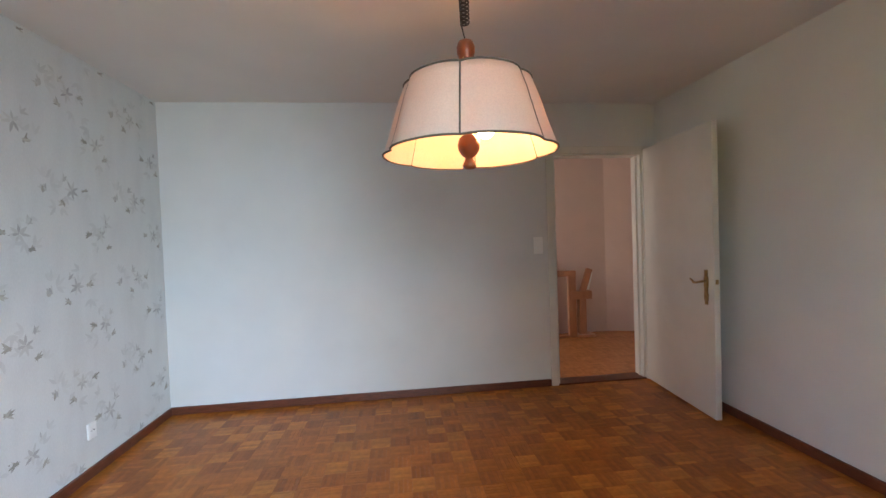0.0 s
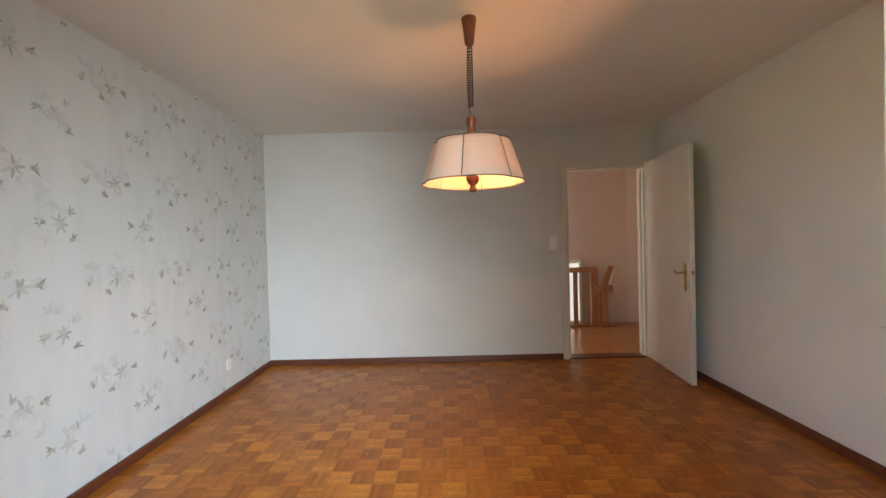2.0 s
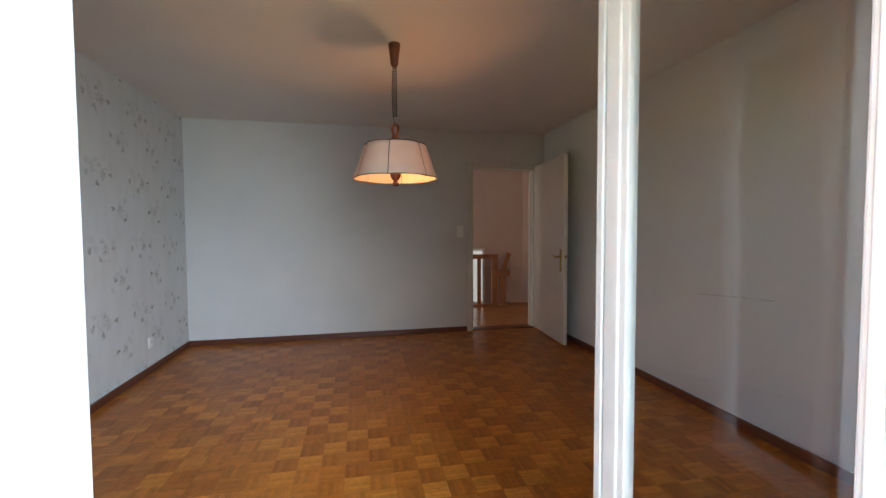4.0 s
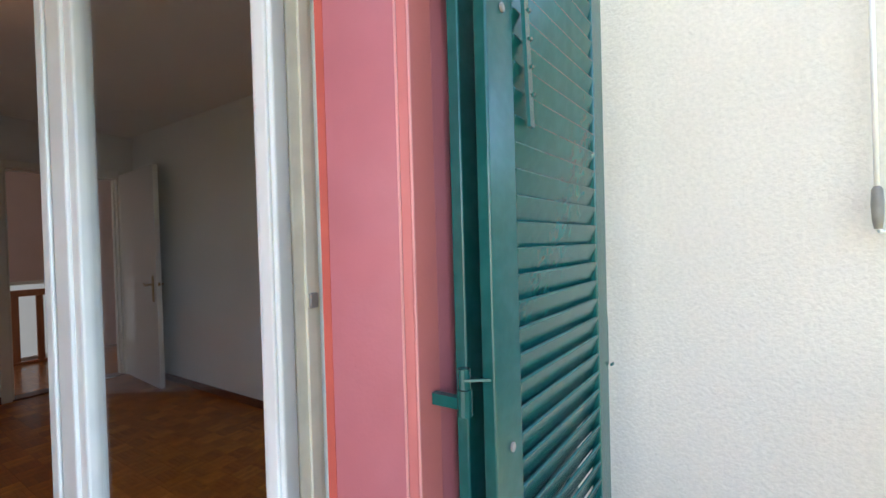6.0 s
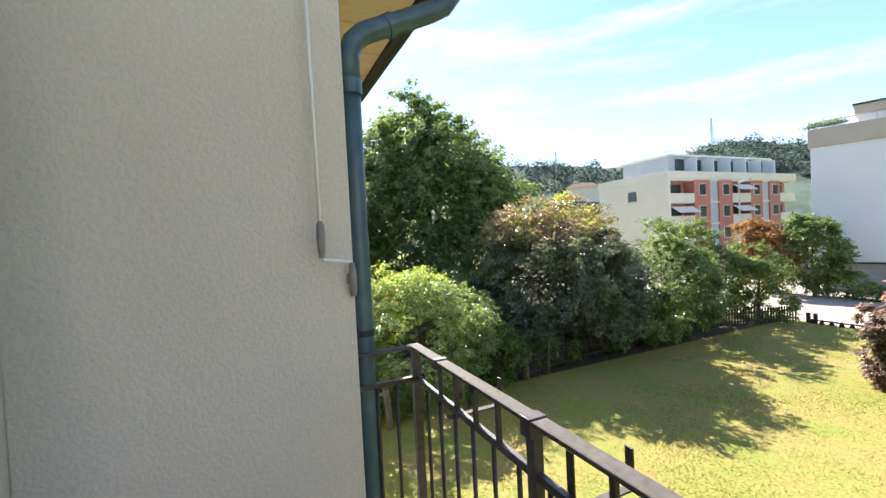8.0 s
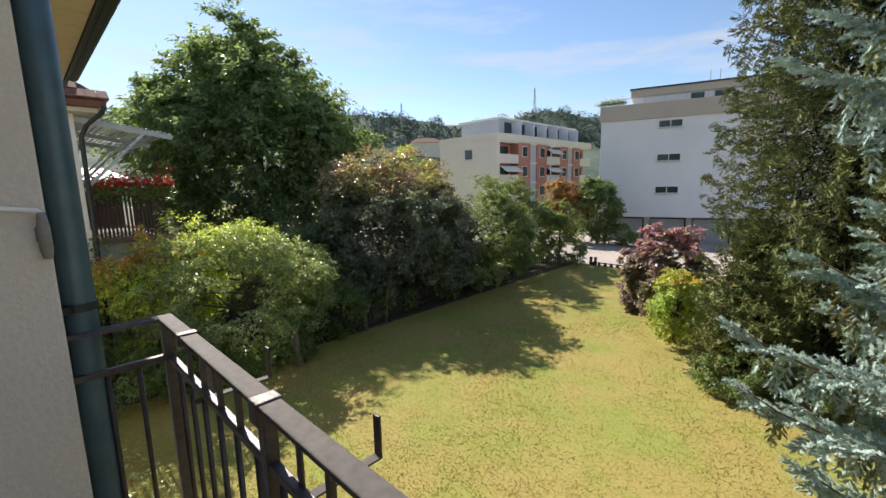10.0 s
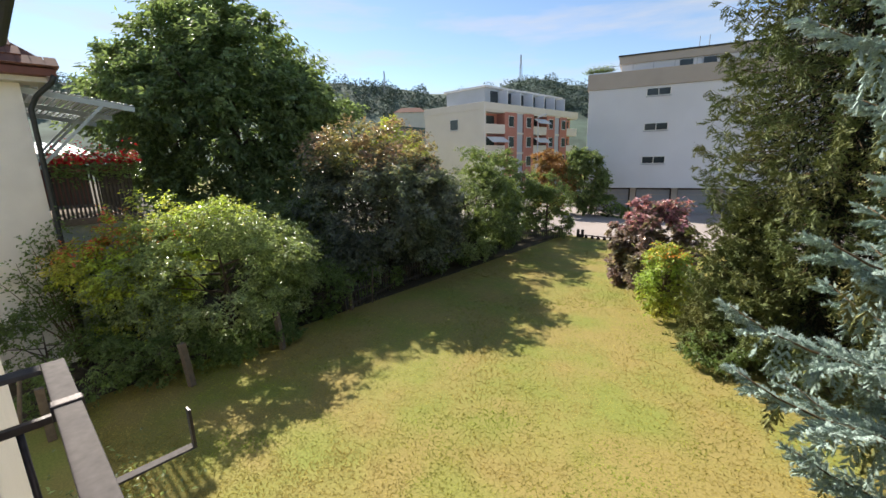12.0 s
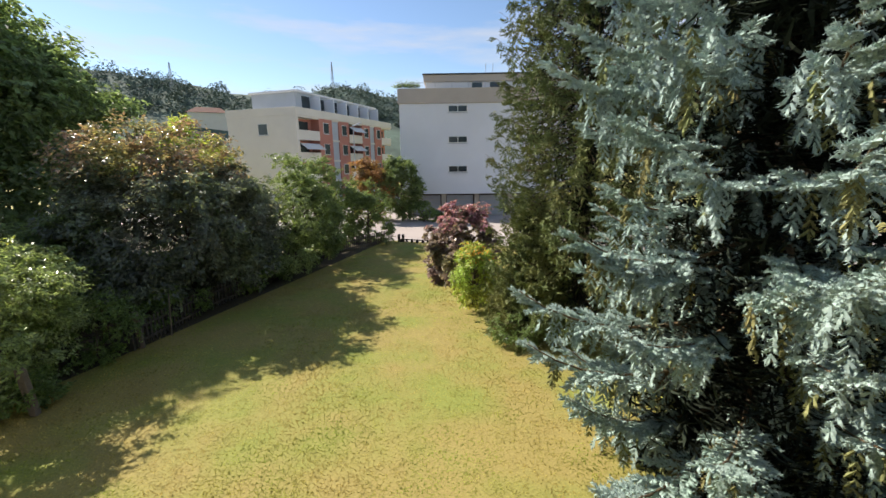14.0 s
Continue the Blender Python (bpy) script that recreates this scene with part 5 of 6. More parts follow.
# garden fence: posts and pickets
fence_line = [(9.9, -1.2), (10.1, -4.3), (10.25, -6.2), (10.9, -8.8), (11.4, -11.2), (11.5, -13.8), (11.9, -18.7), (10.5, -22.8)]
fence = thing("garden_fence", (*fence_line[0], G), "low dark wooden picket fence overgrown along the hedge", "fence")
first = part("picket", a_box(-0.012, -0.03, 0.05, 0.012, 0.03, 0.72, 0.004), M_FENCEW, fence)
first.matrix_basis = pose(10.85, -8.6, G, 0, 0, 20)
picket_mesh = first.data
for (xa, ya), (xb, yb) in zip(fence_line[3:], fence_line[4:]):
    ln = math.hypot(xb - xa, yb - ya)
    turn = math.degrees(math.atan2(yb - ya, xb - xa)) + 90
    for z in (0.2, 0.55):
        part("fence_rail", bar(bmesh.new(), (xa, ya, G + z), (xb, yb, G + z), 0.03, 0.06), M_FENCEW, fence)
    k = 0
    while k * 0.13 < ln:
        q = k * 0.13 / ln
        ob = hang(new("picket", picket_mesh), fence)
        ob.matrix_basis = pose(xa + (xb - xa) * q + 0.03, ya + (yb - ya) * q, G, 0, 0, turn)
        k += 1
post = None
for x, y, h in ((9.95, -2.15, 0.75), (9.98, -4.25, 0.85), (10.1, -6.25, 0.95), (10.95, -8.85, 0.8)):
    if post is None:
        post = thing("fence_post", (x, y, G), "weathered grey-brown fence post in the hedge", "post", "posts along the hedge")
        part("shaft", a_box(x - 0.06, y - 0.06, G, x + 0.06, y + 0.06, G + 0.95, 0.012), M_POST, post)
    else:
        copy_thing(post, pose(x, y, G, 3, -2, 20 * x))
sap = thing("stake", (10.9, -9.6, G), "thin pale stake with a yellow-green sprig", "stake")
part("pole", rod(bmesh.new(), (10.9, -9.6, G), (10.85, -9.65, G + 1.15), 0.018, 8), M_POST, sap)
sap2 = thing("stake", (9.75, -1.75, G), "pale round wooden stake leaning beside the hedge", "stake")
part("pole", rod(bmesh.new(), (9.75, -1.75, G - 0.05), (9.95, -2.0, G + 1.35), 0.03, 10), M_POST, sap2)
low = thing("end_fence", (10.2, -22.9, G), "low rustic picket fence across the garden's end", "fence")
pm = None
for k in range(34):
    x = 10.1 - k * 0.16
    if pm is None:
        ob = part("picket", a_box(-0.05, -0.012, 0.0, 0.05, 0.012, 0.30, 0.008), M_FENCEW, low)
        pm = ob.data
    else:
        ob = hang(new("picket", pm), low)
    ob.matrix_basis = pose(x, -22.9, float(ground_z(x, -22.9)) - 0.1, 0, 18 if k % 2 else -18, 0)
part("fence_rail", bar(bmesh.new(), (10.2, -22.92, G + 0.15), (4.6, -22.92, G + 0.15), 0.03, 0.05), M_FENCEW, low)
for x in (10.2, 9.95):
    part("gate_post", a_box(x - 0.06, -23.06, G - 0.1, x + 0.06, -22.94, G + 0.42, 0.01), M_FENCEW, low)


# ---- neighbour's house ----
NX, NY = 13.3, -3.0
nh = thing("neighbour_house", (NX, NY, G), "cream rendered neighbour house with tiled hip roof", "house", turn=0)
part("wall", a_box(NX, NY, G - 0.2, NX + 9, NY + 12, 3.0), M_NHWALL, nh)
part("eave_band", a_box(NX - 0.35, NY - 0.4, 3.0, NX + 9.4, NY + 12.4, 3.14, 0.01), M_BEIGE, nh)
part("roof_fascia", a_box(NX - 0.5, NY - 0.55, 3.10, NX + 9.5, NY + 12.5, 3.26, 0.02), M_FASCIA, nh)
bm = bmesh.new()
b4 = [bm.verts.new(q) for q in ((NX - 0.55, NY - 0.6, 3.27), (NX + 9.5, NY - 0.6, 3.27), (NX + 9.5, NY + 12.5, 3.27), (NX - 0.55, NY + 12.5, 3.27))]
t2 = [bm.verts.new(q) for q in ((NX + 4.5, NY + 4.5, 7.6), (NX + 4.5, NY + 7.5, 7.6))]
for f in ((b4[0], b4[1], t2[0]), (b4[1], b4[2], t2[1], t2[0]), (b4[2], b4[3], t2[1]), (b4[3], b4[0], t2[0], t2[1])):
    bm.faces.new(f)
bm.faces.new(b4[::-1])
nroof = part("roof", bm, M_TILE, nh, "brown clay tile roof")
# tiles on the slope that faces the garden
tile_v, tile_f = [], []
p0, ax = np.array([NX - 0.55, NY - 0.6, 3.27]), np.array([0.0, 1.0, 0.0])
slope = unit(np.array([5.05, 0.0, 4.33]))
nrm = np.cross(ax, slope)
if nrm[2] < 0:
    nrm = -nrm
for r in range(18):
    for c in range(60):
        o = p0 + slope * (r * 0.3) + ax * (c * 0.2 + (0.1 if r % 2 else 0))
        inset = (r * 0.3) * slope[0] / 5.05 * 5.1
        if c * 0.2 < inset or c * 0.2 > 13.1 - inset:
            continue
        i = len(tile_v)
        for s_, l_, h_ in ((0.0, 0.0, 0.045), (0.19, 0.0, 0.045), (0.19, 0.34, 0.012), (0.0, 0.34, 0.012), (0.0, 0.0, 0.01), (0.19, 0.0, 0.01)):
            tile_v.append(o + ax * s_ + slope * l_ + nrm * h_)
        tile_f += [(i, i + 1, i + 2, i + 3), (i, i + 4, i + 5, i + 1)]
ob = quick_mesh("roof_tiles", tile_v, tile_f, M_TILE, nroof)
ob["kind"] = "stuff"
bm = tube(bmesh.new(), [(NX - 0.52, NY + 0.1 - 0.6, 3.12), (NX - 0.45, NY - 0.45, 3.0), (NX - 0.15, NY - 0.2, 2.75), (NX - 0.06, NY - 0.08, 2.5), (NX - 0.06, NY - 0.06, -0.5), (NX - 0.06, NY - 0.06, G)], 0.05, 8)
part("rain_pipe", bm, M_GUTTER, nh, "dark brown rain pipe")
nw = part("window", a_box(NX - 0.02, NY + 1.95, 0.7, NX + 0.05, NY + 3.1, 2.2, 0.01), M_PANE, nh)
part("window_shutter", a_box(NX - 0.05, NY + 1.55, 0.65, NX - 0.005, NY + 1.93, 2.25, 0.01), M_TEAL, nh)
part("plinth", a_box(NX - 0.03, NY - 0.03, G - 0.2, NX + 9, NY - 0.001, -2.3), M_POST, nh)
part("annex", a_box(NX + 0.9, NY - 1.5, G - 0.2, NX + 5.5, NY - 0.03, -0.05), M_PERG, nh, "grey-blue annex under the terrace")
part("annex_door", a_box(NX + 0.86, NY - 1.2, G, NX + 0.9, NY - 0.5, -0.9), M_PANE, nh)
part("terrace", a_box(NX + 0.6, NY - 1.75, -0.04, NX + 5.5, NY - 0.01, 0.12, 0.01), M_POST, nh)
tr = thing("terrace_railing", (NX + 0.7, NY - 2.4, 0.12), "dark slatted terrace railing with flower boxes", "railing")
part("hand_bar", a_box(NX + 0.65, NY - 1.7, 1.22, NX + 0.72, NY - 0.05, 1.28), M_FASCIA, tr)
part("hand_bar", a_box(NX + 0.72, NY - 1.7, 1.22, NX + 5.4, NY - 1.64, 1.28), M_FASCIA, tr)
slat_me = None
for k in range(20):
    if slat_me is None:
        ob = part("slat", a_box(-0.012, -0.022, 0, 0.012, 0.022, 1.1), M_FENCEW, tr)
        slat_me = ob.data
    else:
        ob = hang(new("slat", slat_me), tr)
    ob.matrix_basis = Matrix.Translation((NX + 0.685, NY - 1.62 + k * 0.08, 0.12))
for k in range(30):
    ob = hang(new("slat", slat_me), tr)
    ob.matrix_basis = pose(NX + 0.75 + k * 0.155, NY - 1.67, 0.12, 0, 0, 90)
rng = np.random.default_rng(61)
fl = thing("red_geraniums", (NX + 0.6, NY - 1.6, 1.06), "bright red geraniums in the terrace flower boxes", "flowers")
part("flower_box", a_box(NX + 0.45, NY - 1.75, 1.20, NX + 0.64, NY - 0.2, 1.32, 0.01), M_FASCIA, fl)
p = np.stack([rng.normal(NX + 0.52, 0.12, 900), rng.uniform(NY - 1.85, NY - 0.2, 900), 1.40 + np.abs(rng.normal(0, 0.11, 900)) * (1 + 0.8 * np.sin(np.arange(900) * 0.7))], 1)
v, f = leaf_arrays(p, np.tile([-0.6, 0, 0.5], (900, 1)), 0.08, 0.07, rng)
quick_mesh("blossom", v, f, M_ROSE, fl)["kind"] = "stuff"
p = np.stack([rng.normal(NX + 0.5, 0.13, 1400), rng.uniform(NY - 1.85, NY - 0.2, 1400), 1.30 + rng.normal(0, 0.15, 1400)], 1)
v, f = leaf_arrays(p, np.tile([-0.6, 0, 0.3], (1400, 1)), 0.09, 0.06, rng)
quick_mesh("leaves", v, f, M_IVY, fl)["kind"] = "stuff"
pg = thing("pergola", (NX + 0.4, NY, 2.3), "grey metal louvred pergola roof with slanting struts", "pergola")
for k in range(16):
    y = NY - 0.12 - k * 0.115
    part("louvre", a_box(NX + 0.15, y - 0.044, 2.97 - 0.018 * k, NX + 5.3, y + 0.044, 2.99 - 0.018 * k, 0.004), M_PERG, pg)
for x in (NX + 0.2, NX + 2.8, NX + 5.2):
    part("beam", bar(bmesh.new(), (x, NY, 2.90), (x, NY - 1.9, 2.62), 0.07, 0.12), M_PERG, pg)
    part("strut", bar(bmesh.new(), (x, NY - 0.02, 1.3), (x, NY - 1.3, 2.68), 0.06, 0.09, (1, 0, 0)), M_PERG, pg)
# climbing plant on the wall
cl = thing("climbing_rose", (NX - 0.1, NY + 0.2, G), "sparse climbing plant trained on the cream wall", "climber")
tips = []
for k in range(16):
    y, z = NY + 0.0, G
    pts = [(NX - 0.09, y, z)]
    a = rng.uniform(-0.1, 0.75)
    for s_ in range(7):
        y += rng.uniform(0.02, 0.22) * a * 1.6
        z += rng.uniform(0.28, 0.5) * (0.7 + 0.4 * (1 - a))
        pts.append((NX - 0.07 + rng.normal(0, 0.02), y, z))
    bm = bmesh.new()
    tube(bm, pts, [0.025, 0.02, 0.016, 0.012, 0.01, 0.008, 0.006, 0.004], 5)
    part("stem", bm, M_TWIG, cl)
    tips += pts[3:]
tips = np.array(tips)
p = tips[rng.integers(0, len(tips), 1500)] + rng.normal(0, 0.14, (1500, 3)) * np.array([0.3, 1.2, 1.2])
p[:, 0] = np.minimum(p[:, 0], NX - 0.03)
v, f = leaf_arrays(p, np.tile([-0.5, 0, 0], (1500, 1)), 0.085, 0.05, rng)
quick_mesh("leaves", v, f, M_IVY, cl)["kind"] = "stuff"
bush("ivy_clump", (12.6, -2.4, G + 0.7), (0.6, 1.4, 0.9), 5000, 0.08, M_IVY, "dark leafy plants at the neighbour's wall", "ivy", 62, trunk=0.03)
shed = thing("far_shed", (20.5, -4.5, G), "brown wooden outbuilding with a pale corrugated roof", "shed")
part("wall", a_box(19.6, -4.5, G, 24.5, 2.8, 1.6), M_FASCIA, shed)
bm = bmesh.new()
for k in range(38):
    bar(bm, (19.0, 3.1 - k * 0.21, 1.72), (24.9, 3.1 - k * 0.21, 2.3), 0.12, 0.04)
bar(bm, (19.0, -0.8, 1.68), (24.9, -0.8, 2.26), 8.0, 0.03)
part("roof", bm, M_PERG, shed)


# ---- apartment houses ----
def pane_window(parent, m, w, h, frames=2, frame_mat=M_FRAME):
    """A recessed window in the local xz plane that looks along local -y."""
    fr = a_box(-w / 2 - 0.06, -0.05, -0.06, w / 2 + 0.06, 0.02, h + 0.06, 0.01, m)
    wo = part("window", fr, frame_mat, parent)
    pw = (w - 0.06 * (frames - 1)) / frames
    for k in range(frames):
        x = -w / 2 + k * (pw + 0.06)
        part("pane", a_box(x, -0.075, 0, x + pw, -0.051, h, 0.004, m), M_PANE, wo)
    part("sill", a_box(-w / 2 - 0.1, -0.12, -0.13, w / 2 + 0.1, -0.04, -0.06, 0.01, m), M_METALGREY, wo)
    return wo


# white block: local x runs along its front, local -y looks to the garden
WB = pose(16.5, -38.3, 0, 0, 0, 180 + 16.5)
white = thing("white_apartment_house", (16.5, -38.3, -3.95), "pale white four-storey apartment block over garages", "apartment house")


def wbox(x0, y0, z0, x1, y1, z1, b=0.02):
    return a_box(x0, y0, z0, x1, y1, z1, b, WB)


part("wall", wbox(0, 0, -1.75, 18, 12, 6.45), M_WHITEB, white)
part("parapet", wbox(-0.12, -0.12, 6.451, 18.1, 12.1, 7.75), M_TAUPE, white, "taupe rendered roof parapet")
# near-black wall colour carries the shade under the overhang
part("base_wall", wbox(0.4, 1.0, -3.95, 18, 12, -1.751), M_GARAGESHADE, white, "recessed garage wall, its shade painted near-black")
pent = part("penthouse", wbox(2.4, 1.6, 7.751, 18, 10, 8.8), M_WHITEB, white)
part("penthouse_band", wbox(2.2, 1.35, 8.55, 18, 10.2, 9.15), M_TAUPE, pent)
part("roof_edge", wbox(2.1, 1.25, 9.151, 18.1, 10.3, 9.26), M_GUTTER, pent)
pane_window(pent, WB @ pose(7.2, 1.6, 7.86), 0.95, 0.6, 1)
part("glass_door", wbox(8.4, 1.5, 7.76, 9.3, 1.59, 8.5), M_PANE, pent)
for z in (5.72, 3.0, 0.33):
    pane_window(white, WB @ pose(5.35, 0, z), 1.65, 0.5, 2)
    pane_window(white, WB @ pose(12.6, 0, z), 1.65, 0.5, 2)
for k in range(5):
    x = 1.0 + k * 3.2
    part("garage_pillar", wbox(x - 0.45, 0.7, -3.95, x, 1.1, -1.76), M_TAUPE, white)
    g = part("garage_door", wbox(x + 0.05, 0.95, -3.95, x + 2.65, 1.02, -1.95), M_GARAGE, white)
    for j in range(4):
        part("panel_rib", wbox(x + 0.06, 0.93, -3.9 + j * 0.5, x + 2.64, 0.952, -3.87 + j * 0.5, 0.0), M_TAUPE, g)
for k in range(8):
    part("roof_rail_post", wbox(0.3 + k * 1.5, 0.1, 7.751, 0.34 + k * 1.5, 0.14, 8.25, 0), M_METALGREY, white)
part("roof_rail", wbox(0.2, 0.1, 8.22, 14, 0.14, 8.26, 0), M_METALGREY, white)
for x in (8.2, 8.9):
    part("aerial", rod(bmesh.new(), WB @ Vector((x, 4, 9.25)), WB @ Vector((x, 4, 10.6)), 0.03, 6), M_METALGREY, white)
rng = np.random.default_rng(71)
p = np.array([WB @ Vector((q, 0.6, 7.9)) for q in rng.uniform(-0.1, 2.0, 900)]) + np.abs(rng.normal(0, 0.22, (900, 3)))
v, f = leaf_arrays(p, np.tile([0, 0, 0.8], (900, 1)), 0.22, 0.06, rng)
roof_plants = quick_mesh("roof_grasses", v, f, M_SHRUB)
tagged(roof_plants, "straggling plants on the white block's parapet", "plants", kind="stuff")

# red and beige block: local x along its long front from the near corner, local y into the house
RB = pose(34.3, -47.3, 0, 0, 0, -92.0)
red = thing("red_apartment_house", (34.3, -47.3, -3.95), "beige and brick-red balcony apartment block", "apartment house")


def rbox(x0, y0, z0, x1, y1, z1, b=0.02):
    return a_box(x0, y0, z0, x1, y1, z1, b, RB)


part("wall", rbox(0, 1.4, -4, 26, 11, 8.1), M_BEIGE, red)
part("roof_slab", rbox(-0.15, -0.1, 7.2, 26.2, 11.2, 8.15), M_BEIGE, red)
part("end_wall", rbox(-0.1, -0.05, -4, 0.35, 11.1, 7.199), M_BEIGE, red)
rp = part("penthouse", rbox(3.0, 2.2, 8.151, 24, 9.5, 10.6), M_METALGREY, red, "grey clad set-back attic storey")
part("attic_edge", rbox(2.7, 1.9, 10.45, 24.3, 9.8, 10.7), M_WHITEB, rp)
for k in range(6):
    part("attic_window", rbox(4.2 + k * 3.3, 2.12, 8.6, 5.8 + k * 3.3, 2.21, 10.1), M_PANE, rp)
    part("attic_screen", rbox(6.0 + k * 3.3, 0.6, 8.16, 6.15 + k * 3.3, 2.2, 10.2), M_WHITEB, rp)
bays = ((0.35, 4.6, "b"), (4.6, 7.6, "r"), (7.6, 9.3, "g"), (9.3, 12.0, "r"), (12.0, 15.8, "b"), (15.8, 18.4, "r"), (18.4, 20.0, "g"), (20.0, 22.4, "r"), (22.4, 26.0, "b"))
for lev in range(4):
    z0 = -3.95 + lev * 2.79
    part("floor_slab", rbox(0.35, 0.0, z0 + 2.55, 26, 1.4, z0 + 2.79), M_BEIGE, red)
    for x0, x1, kind_ in bays:
        if kind_ == "b":
            ba = part("balcony_front", rbox(x0, -0.04, z0 - 0.05, x1, 0.1, z0 + 1.0), M_BEIGE, red)
            part("back_recess", rbox(x0 + 0.05, 1.28, z0 + 0.05, x1 - 0.05, 1.39, z0 + 2.5), M_REDB, red)
            part("balcony_window", rbox(x0 + 0.6, 1.2, z0 + 0.1, x1 - 0.8, 1.285, z0 + 2.2), M_PANE, red)
            if (lev, x0) in ((2, 0.35), (3, 12.0), (2, 12.0)):
                bm = bmesh.new()
                bar(bm, RB @ Vector((x0 + 0.2, -0.5, z0 + 1.75)), RB @ Vector((x1 - 0.2, -0.5, z0 + 1.75)), 1.35, 0.04, RB.to_3x3() @ Vector((0, -0.55, 0.8)))
                part("awning", bm, M_AWN, red, "pale grey lowered sun awning")
        elif kind_ == "r":
            part("red_bay", rbox(x0, -0.02, z0 - 0.1, x1, 1.4, z0 + 2.69), M_REDB, red)
            wx = (x0 + x1) / 2
            pane_window(red, RB @ pose(wx, -0.02, z0 + 0.8), 1.15, 1.35, 1)
        else:
            part("grey_bay", rbox(x0, 0.15, z0 - 0.1, x1, 1.4, z0 + 2.69), M_METALGREY, red)
wend = RB @ pose(-0.1, 5.2, 4.9, 0, 0, -90)
pane_window(red, wend, 1.4, 1.3, 1)

# street lamp
sl = thing("street_lamp", (20.6, -37.0, -3.95), "slim grey street lamp beside the drive", "street lamp")
part("mast", rod(bmesh.new(), (20.6, -37.0, -3.95), (20.6, -37.0, 4.6), 0.06, 8, 0.04), M_METALGREY, sl)
part("head", bar(bmesh.new(), (20.6, -37.0, 4.6), (19.6, -36.6, 4.75), 0.18, 0.1), M_METALGREY, sl)

# ---- hills, far trees, masts ----
rng = np.random.default_rng(81)


def hill(name, bearing0, bearing1, dist, heights, label):
    """A far ridge seen from the garden: a broad sloping sheet with a wooded top."""
    n = 90
    b = np.radians(np.linspace(bearing0, bearing1, n))
    h = np.interp(np.linspace(0, 1, n), np.linspace(0, 1, len(heights)), heights) + rng.normal(0, 0.006 * dist, n) * 0.3
    rows = []
    for f, d in ((0.0, dist * 0.55), (0.35, dist * 0.7), (0.8, dist * 0.9), (1.0, dist), (0.7, dist * 1.3)):
        rows.append(np.stack([1 + d * np.sin(b), -2 - d * np.cos(b), -5 + (h + 5) * f], 1))
    v = np.concatenate(rows)
    i = np.arange(5 * n).reshape(5, n)
    f = np.stack([i[:-1, :-1], i[:-1, 1:], i[1:, 1:], i[1:, :-1]], -1).reshape(-1, 4)
    ob = tagged(quick_mesh(name, v, f, M_HILL), label, "hill", kind="structure")
    trees, leaves = 620, 70000
    k = rng.integers(0, n, trees)
    d = dist * (0.62 + 0.38 * rng.uniform(0.4, 1.0, trees))
    at = np.stack([1 + d * np.sin(b[k]), -2 - d * np.cos(b[k]), -5 + (h[k] + 5) * np.interp(d / dist, [0.55, 0.7, 0.9, 1.0], [0, 0.35, 0.8, 1.0])], 1)
    s_ = dist * 0.015 * rng.uniform(0.6, 1.3, trees)
    own = rng.integers(0, trees, leaves)
    way = unit(rng.normal(0, 1, (leaves, 3)))
    q = at[own] + way * (s_[own] * rng.uniform(0.75, 1.0, leaves))[:, None] * np.array([1, 1, 1.15])
    v, f = leaf_arrays(q, way, dist * 0.0042, dist * 0.0036, rng)
    tagged(quick_mesh("far_wood", v, f, M_FARTREE), "far wooded hillside trees in haze", "woods", kind="stuff")


hill("backdrop_hill", 20, 120, 330, [42, 56, 46, 54, 58, 54, 50, 48, 46, 42, 38], "hazy wooded hill on the horizon")
hill("backdrop_hill", -40, 32, 420, [50, 48, 52, 58, 60, 52, 40], "hazy wooded hill on the horizon")
for x, y, z, h in ((232.0, -200.0, 44, 16), (174, -283, 60, 13)):
    ms = thing("radio_mast", (x, y, z), "far lattice mast on the hill", "mast")
    bm = bmesh.new()
    for dx, dy in ((-1, -1), (1, -1), (1, 1), (-1, 1)):
        bar(bm, (x + dx, y + dy, z - 8), (x + dx * 0.15, y + dy * 0.15, z + h), 0.25, 0.25)
    for k in range(8):
        w_ = 1 - 0.1 * k
        bar(bm, (x - w_, y - w_, z + h * k / 8), (x + w_, y + w_, z + h * (k + 0.7) / 8), 0.2, 0.2)
    part("lattice", bm, M_METALGREY, ms)
vl = thing("far_villa", (178.0, -172.0, 14), "far pale house with red roof on the hillside", "house")
VM = pose(178.0, -172.0, 0, 0, 0, 45)
part("wall", a_box(-9, -5, 14, 9, 5, 26, 0.05, VM), M_BEIGE, vl)
bm = bmesh.new()
c = [bm.verts.new(VM @ Vector(q)) for q in ((-9.6, -5.6, 26), (9.6, -5.6, 26), (9.6, 5.6, 26), (-9.6, 5.6, 26))]
t2 = [bm.verts.new(VM @ Vector(q)) for q in ((-5, 0, 29), (5, 0, 29))]
for f in ((c[0], c[1], t2[1], t2[0]), (c[1], c[2], t2[1]), (c[2], c[3], t2[0], t2[1]), (c[3], c[0], t2[0])):
    bm.faces.new(f)
part("roof", bm, M_TILE, vl)
for k in range(5):
    pane_window(vl, VM @ pose(-6.4 + 3.2 * k, -5, 22.8), 1.4, 1.8, 1)

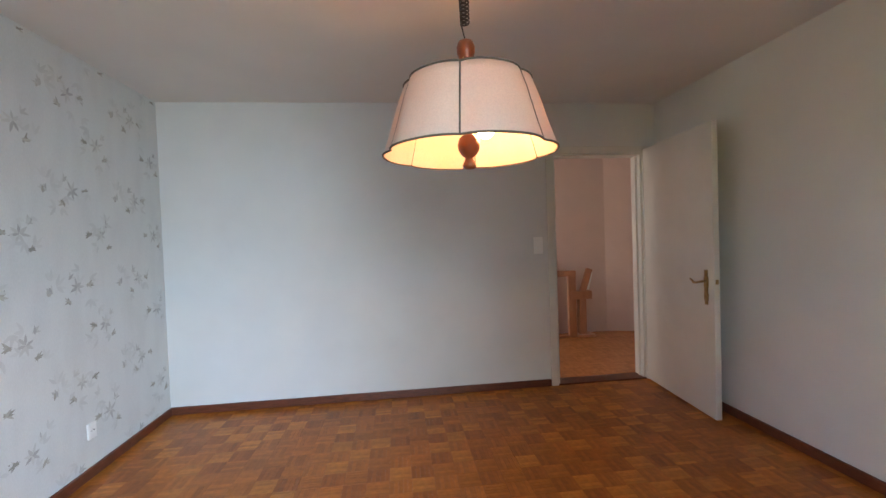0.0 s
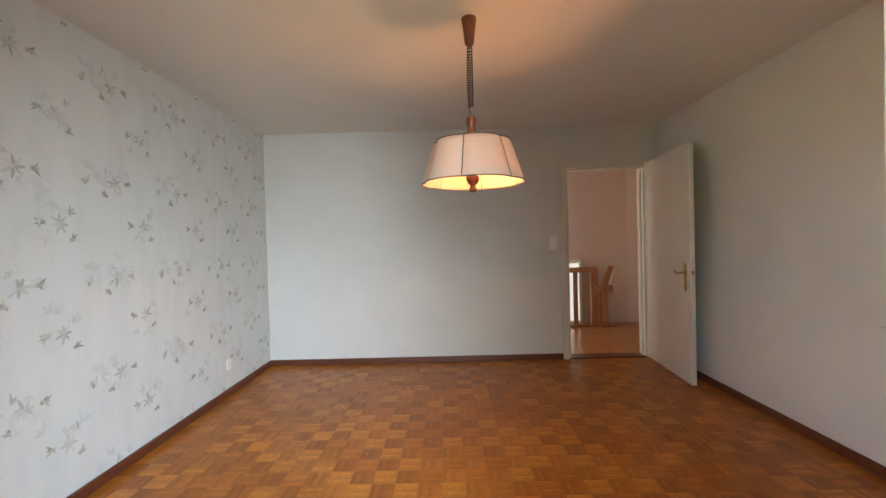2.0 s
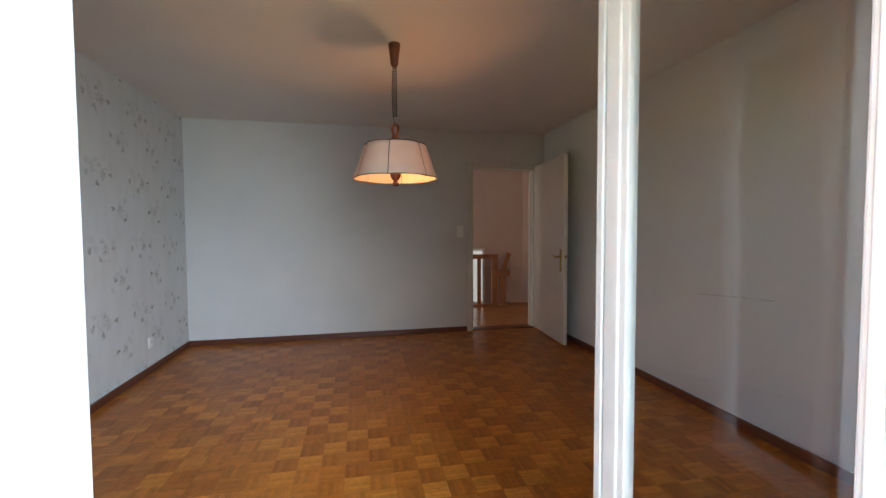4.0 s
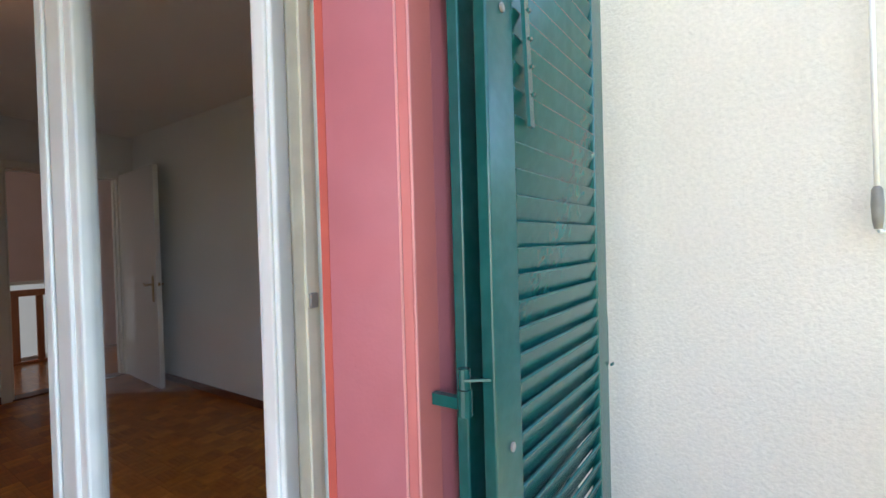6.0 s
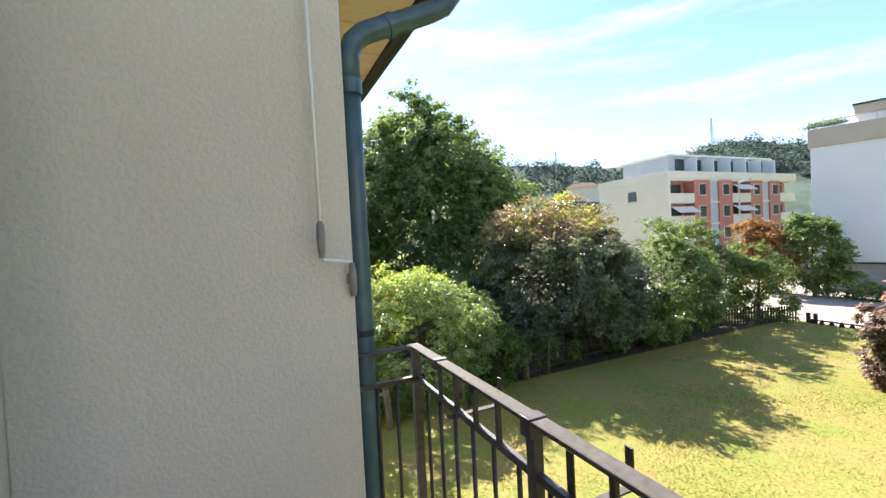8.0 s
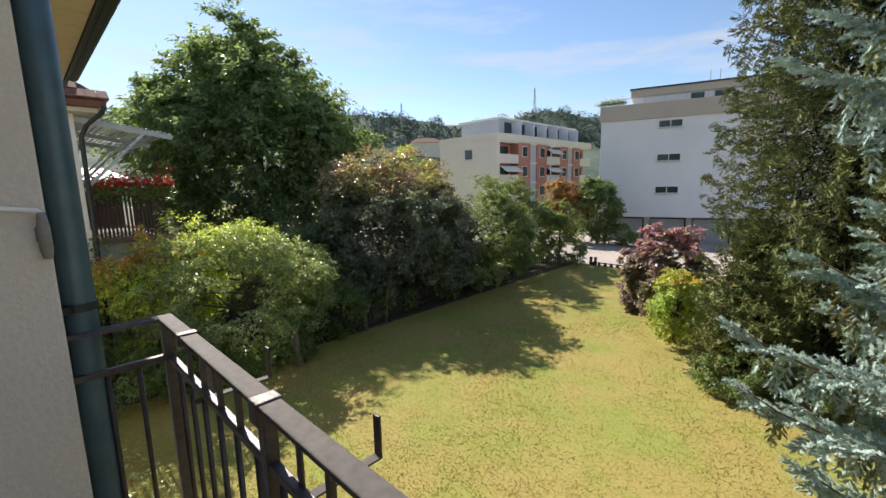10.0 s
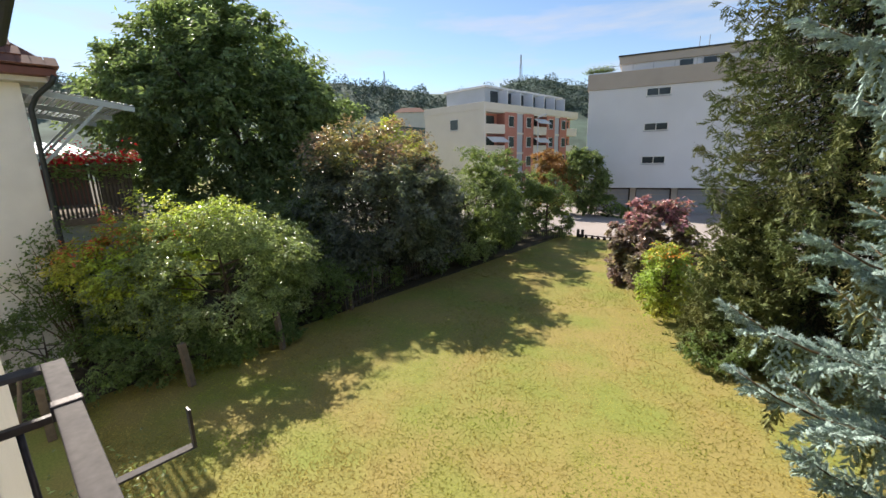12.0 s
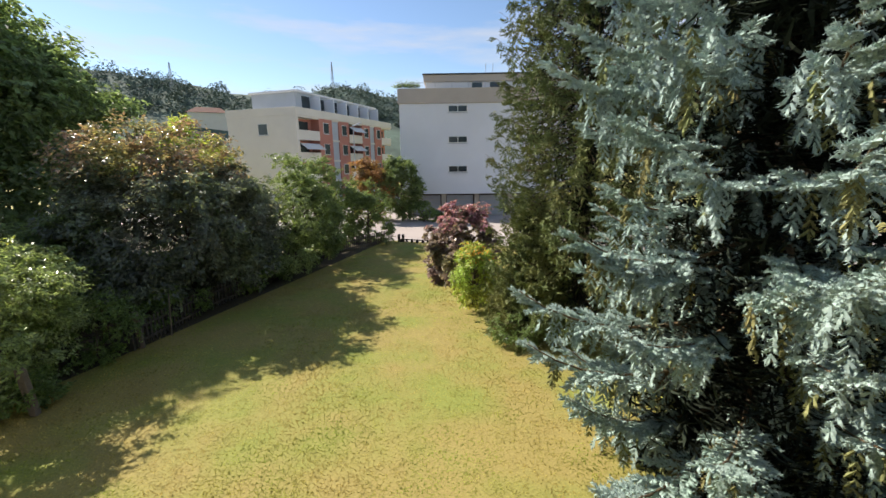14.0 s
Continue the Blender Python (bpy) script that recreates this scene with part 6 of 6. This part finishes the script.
# red roses below the balcony
rb = thing("rose_bed", (5.6, -2.6, G), "low bed of red roses below the balcony", "roses")
rng = np.random.default_rng(91)
p = np.array([5.7, -2.35, G + 0.3]) + rng.normal(0, 1, (2600, 3)) * np.array([0.9, 0.35, 0.22])
p[:, 2] = np.maximum(p[:, 2], G + 0.02)
v, f = leaf_arrays(p, unit(rng.normal(0, 1, (2600, 3)) + np.array([0, 0, 0.6])), 0.08, 0.045, rng)
quick_mesh("leaves", v, f, M_GREENBUSH, rb)["kind"] = "stuff"
p = np.array([5.7, -2.35, G + 0.55]) + rng.normal(0, 1, (26, 3)) * np.array([0.8, 0.3, 0.12])
q = np.repeat(p, 16, 0) + rng.normal(0, 0.02, (416, 3))
v, f = leaf_arrays(q, unit(rng.normal(0, 1, (416, 3)) + np.array([0, 0, 0.6])), 0.055, 0.05, rng)
quick_mesh("blossom", v, f, M_ROSE, rb)["kind"] = "stuff"

# ---- parquet blocks, last ----
SQ = 0.120
N = 5


def block_mesh(name, w):
    bm = bmesh.new()
    for k in range(N):
        x0, x1 = -w / 2 + w * k / N + 0.0002, -w / 2 + w * (k + 1) / N - 0.0002
        top = [bm.verts.new((a_, b_, 0.0)) for a_, b_ in ((x0 + 0.0003, -w / 2 + 0.0006), (x1 - 0.0003, -w / 2 + 0.0006), (x1 - 0.0003, w / 2 - 0.0006), (x0 + 0.0003, w / 2 - 0.0006))]
        low_ = [bm.verts.new((a_, b_, -0.002)) for a_, b_ in ((x0, -w / 2 + 0.0004), (x1, -w / 2 + 0.0004), (x1, w / 2 - 0.0004), (x0, w / 2 - 0.0004))]
        bm.faces.new(top)
        for i in range(4):
            bm.faces.new((low_[i], low_[(i + 1) % 4], top[(i + 1) % 4], top[i]))
    me = bpy.data.meshes.new(name)
    bm.to_mesh(me)
    bm.free()
    me.materials.append(PARQ[0])
    return me


block = block_mesh("parquet_block", SQ)
blocks = [block]
for m_ in PARQ[1:]:
    blocks.append(block.copy())
    blocks[-1].materials[0] = m_
floor_ob = bpy.data.objects["floor"]
rest_v, rest_f, rest_m = [], [], []
count = 0
bv = np.array([v.co[:] for v in block.vertices])
bf = [tuple(q.vertices) for q in block.polygons]
nxs, nys = int((X1 - X0) / SQ), int((Y1 - Y0) / SQ) + 1
for i in range(nxs + 1):
    for j in range(nys):
        x, y = X0 + SQ * (i + 0.5), Y0 + SQ * (j + 0.5)
        if x + SQ / 2 > X1 + 0.12 or y + SQ / 2 > Y1 + 0.1:
            continue
        # turned blocks draw on lighter oak: the grain's sheen put into the colour
        flip = (i + j) % 2
        if -0.4 < x < 1.6 and 0.6 < y < 2.75 and count < 300:
            ob = hang(new("parquet_block", blocks[random.choice((0, 2, 2, 3) if flip else (0, 1, 1, 3))]), floor_ob)
            ob.matrix_basis = pose(x, y, 0.0, 0, 0, 90 * flip)
            count += 1
        else:
            q = bv @ np.array([[0, 1, 0], [-1, 0, 0], [0, 0, 1]]) if flip else bv
            k = len(rest_v)
            rest_v += list(q + np.array([x, y, 0.0]))
            rest_f += [tuple(n_ + k for n_ in f_) for f_ in bf]
            rest_m += [random.choice((0, 2, 2, 3) if flip else (0, 1, 1, 3))] * len(bf)
ob = quick_mesh("parquet_rest", rest_v, rest_f, PARQ[0], floor_ob, more=PARQ[1:], index=rest_m)
ob["kind"] = "stuff"
hv, hf = [], []
for i in range(28):
    for j in range(15):
        q = bv @ np.array([[0, 1, 0], [-1, 0, 0], [0, 0, 1]]) if (i + j) % 2 else bv
        k = len(hv)
        hv += list(q + np.array([0.3 + SQ * i, Y1 + 0.196 + SQ * j, 0.0]))
        hf += [tuple(n_ + k for n_ in f_) for f_ in bf]
ob = quick_mesh("parquet_hall", hv, hf, M_PARQ_HALL, bpy.data.objects["floor_hall"])
ob["kind"] = "stuff"
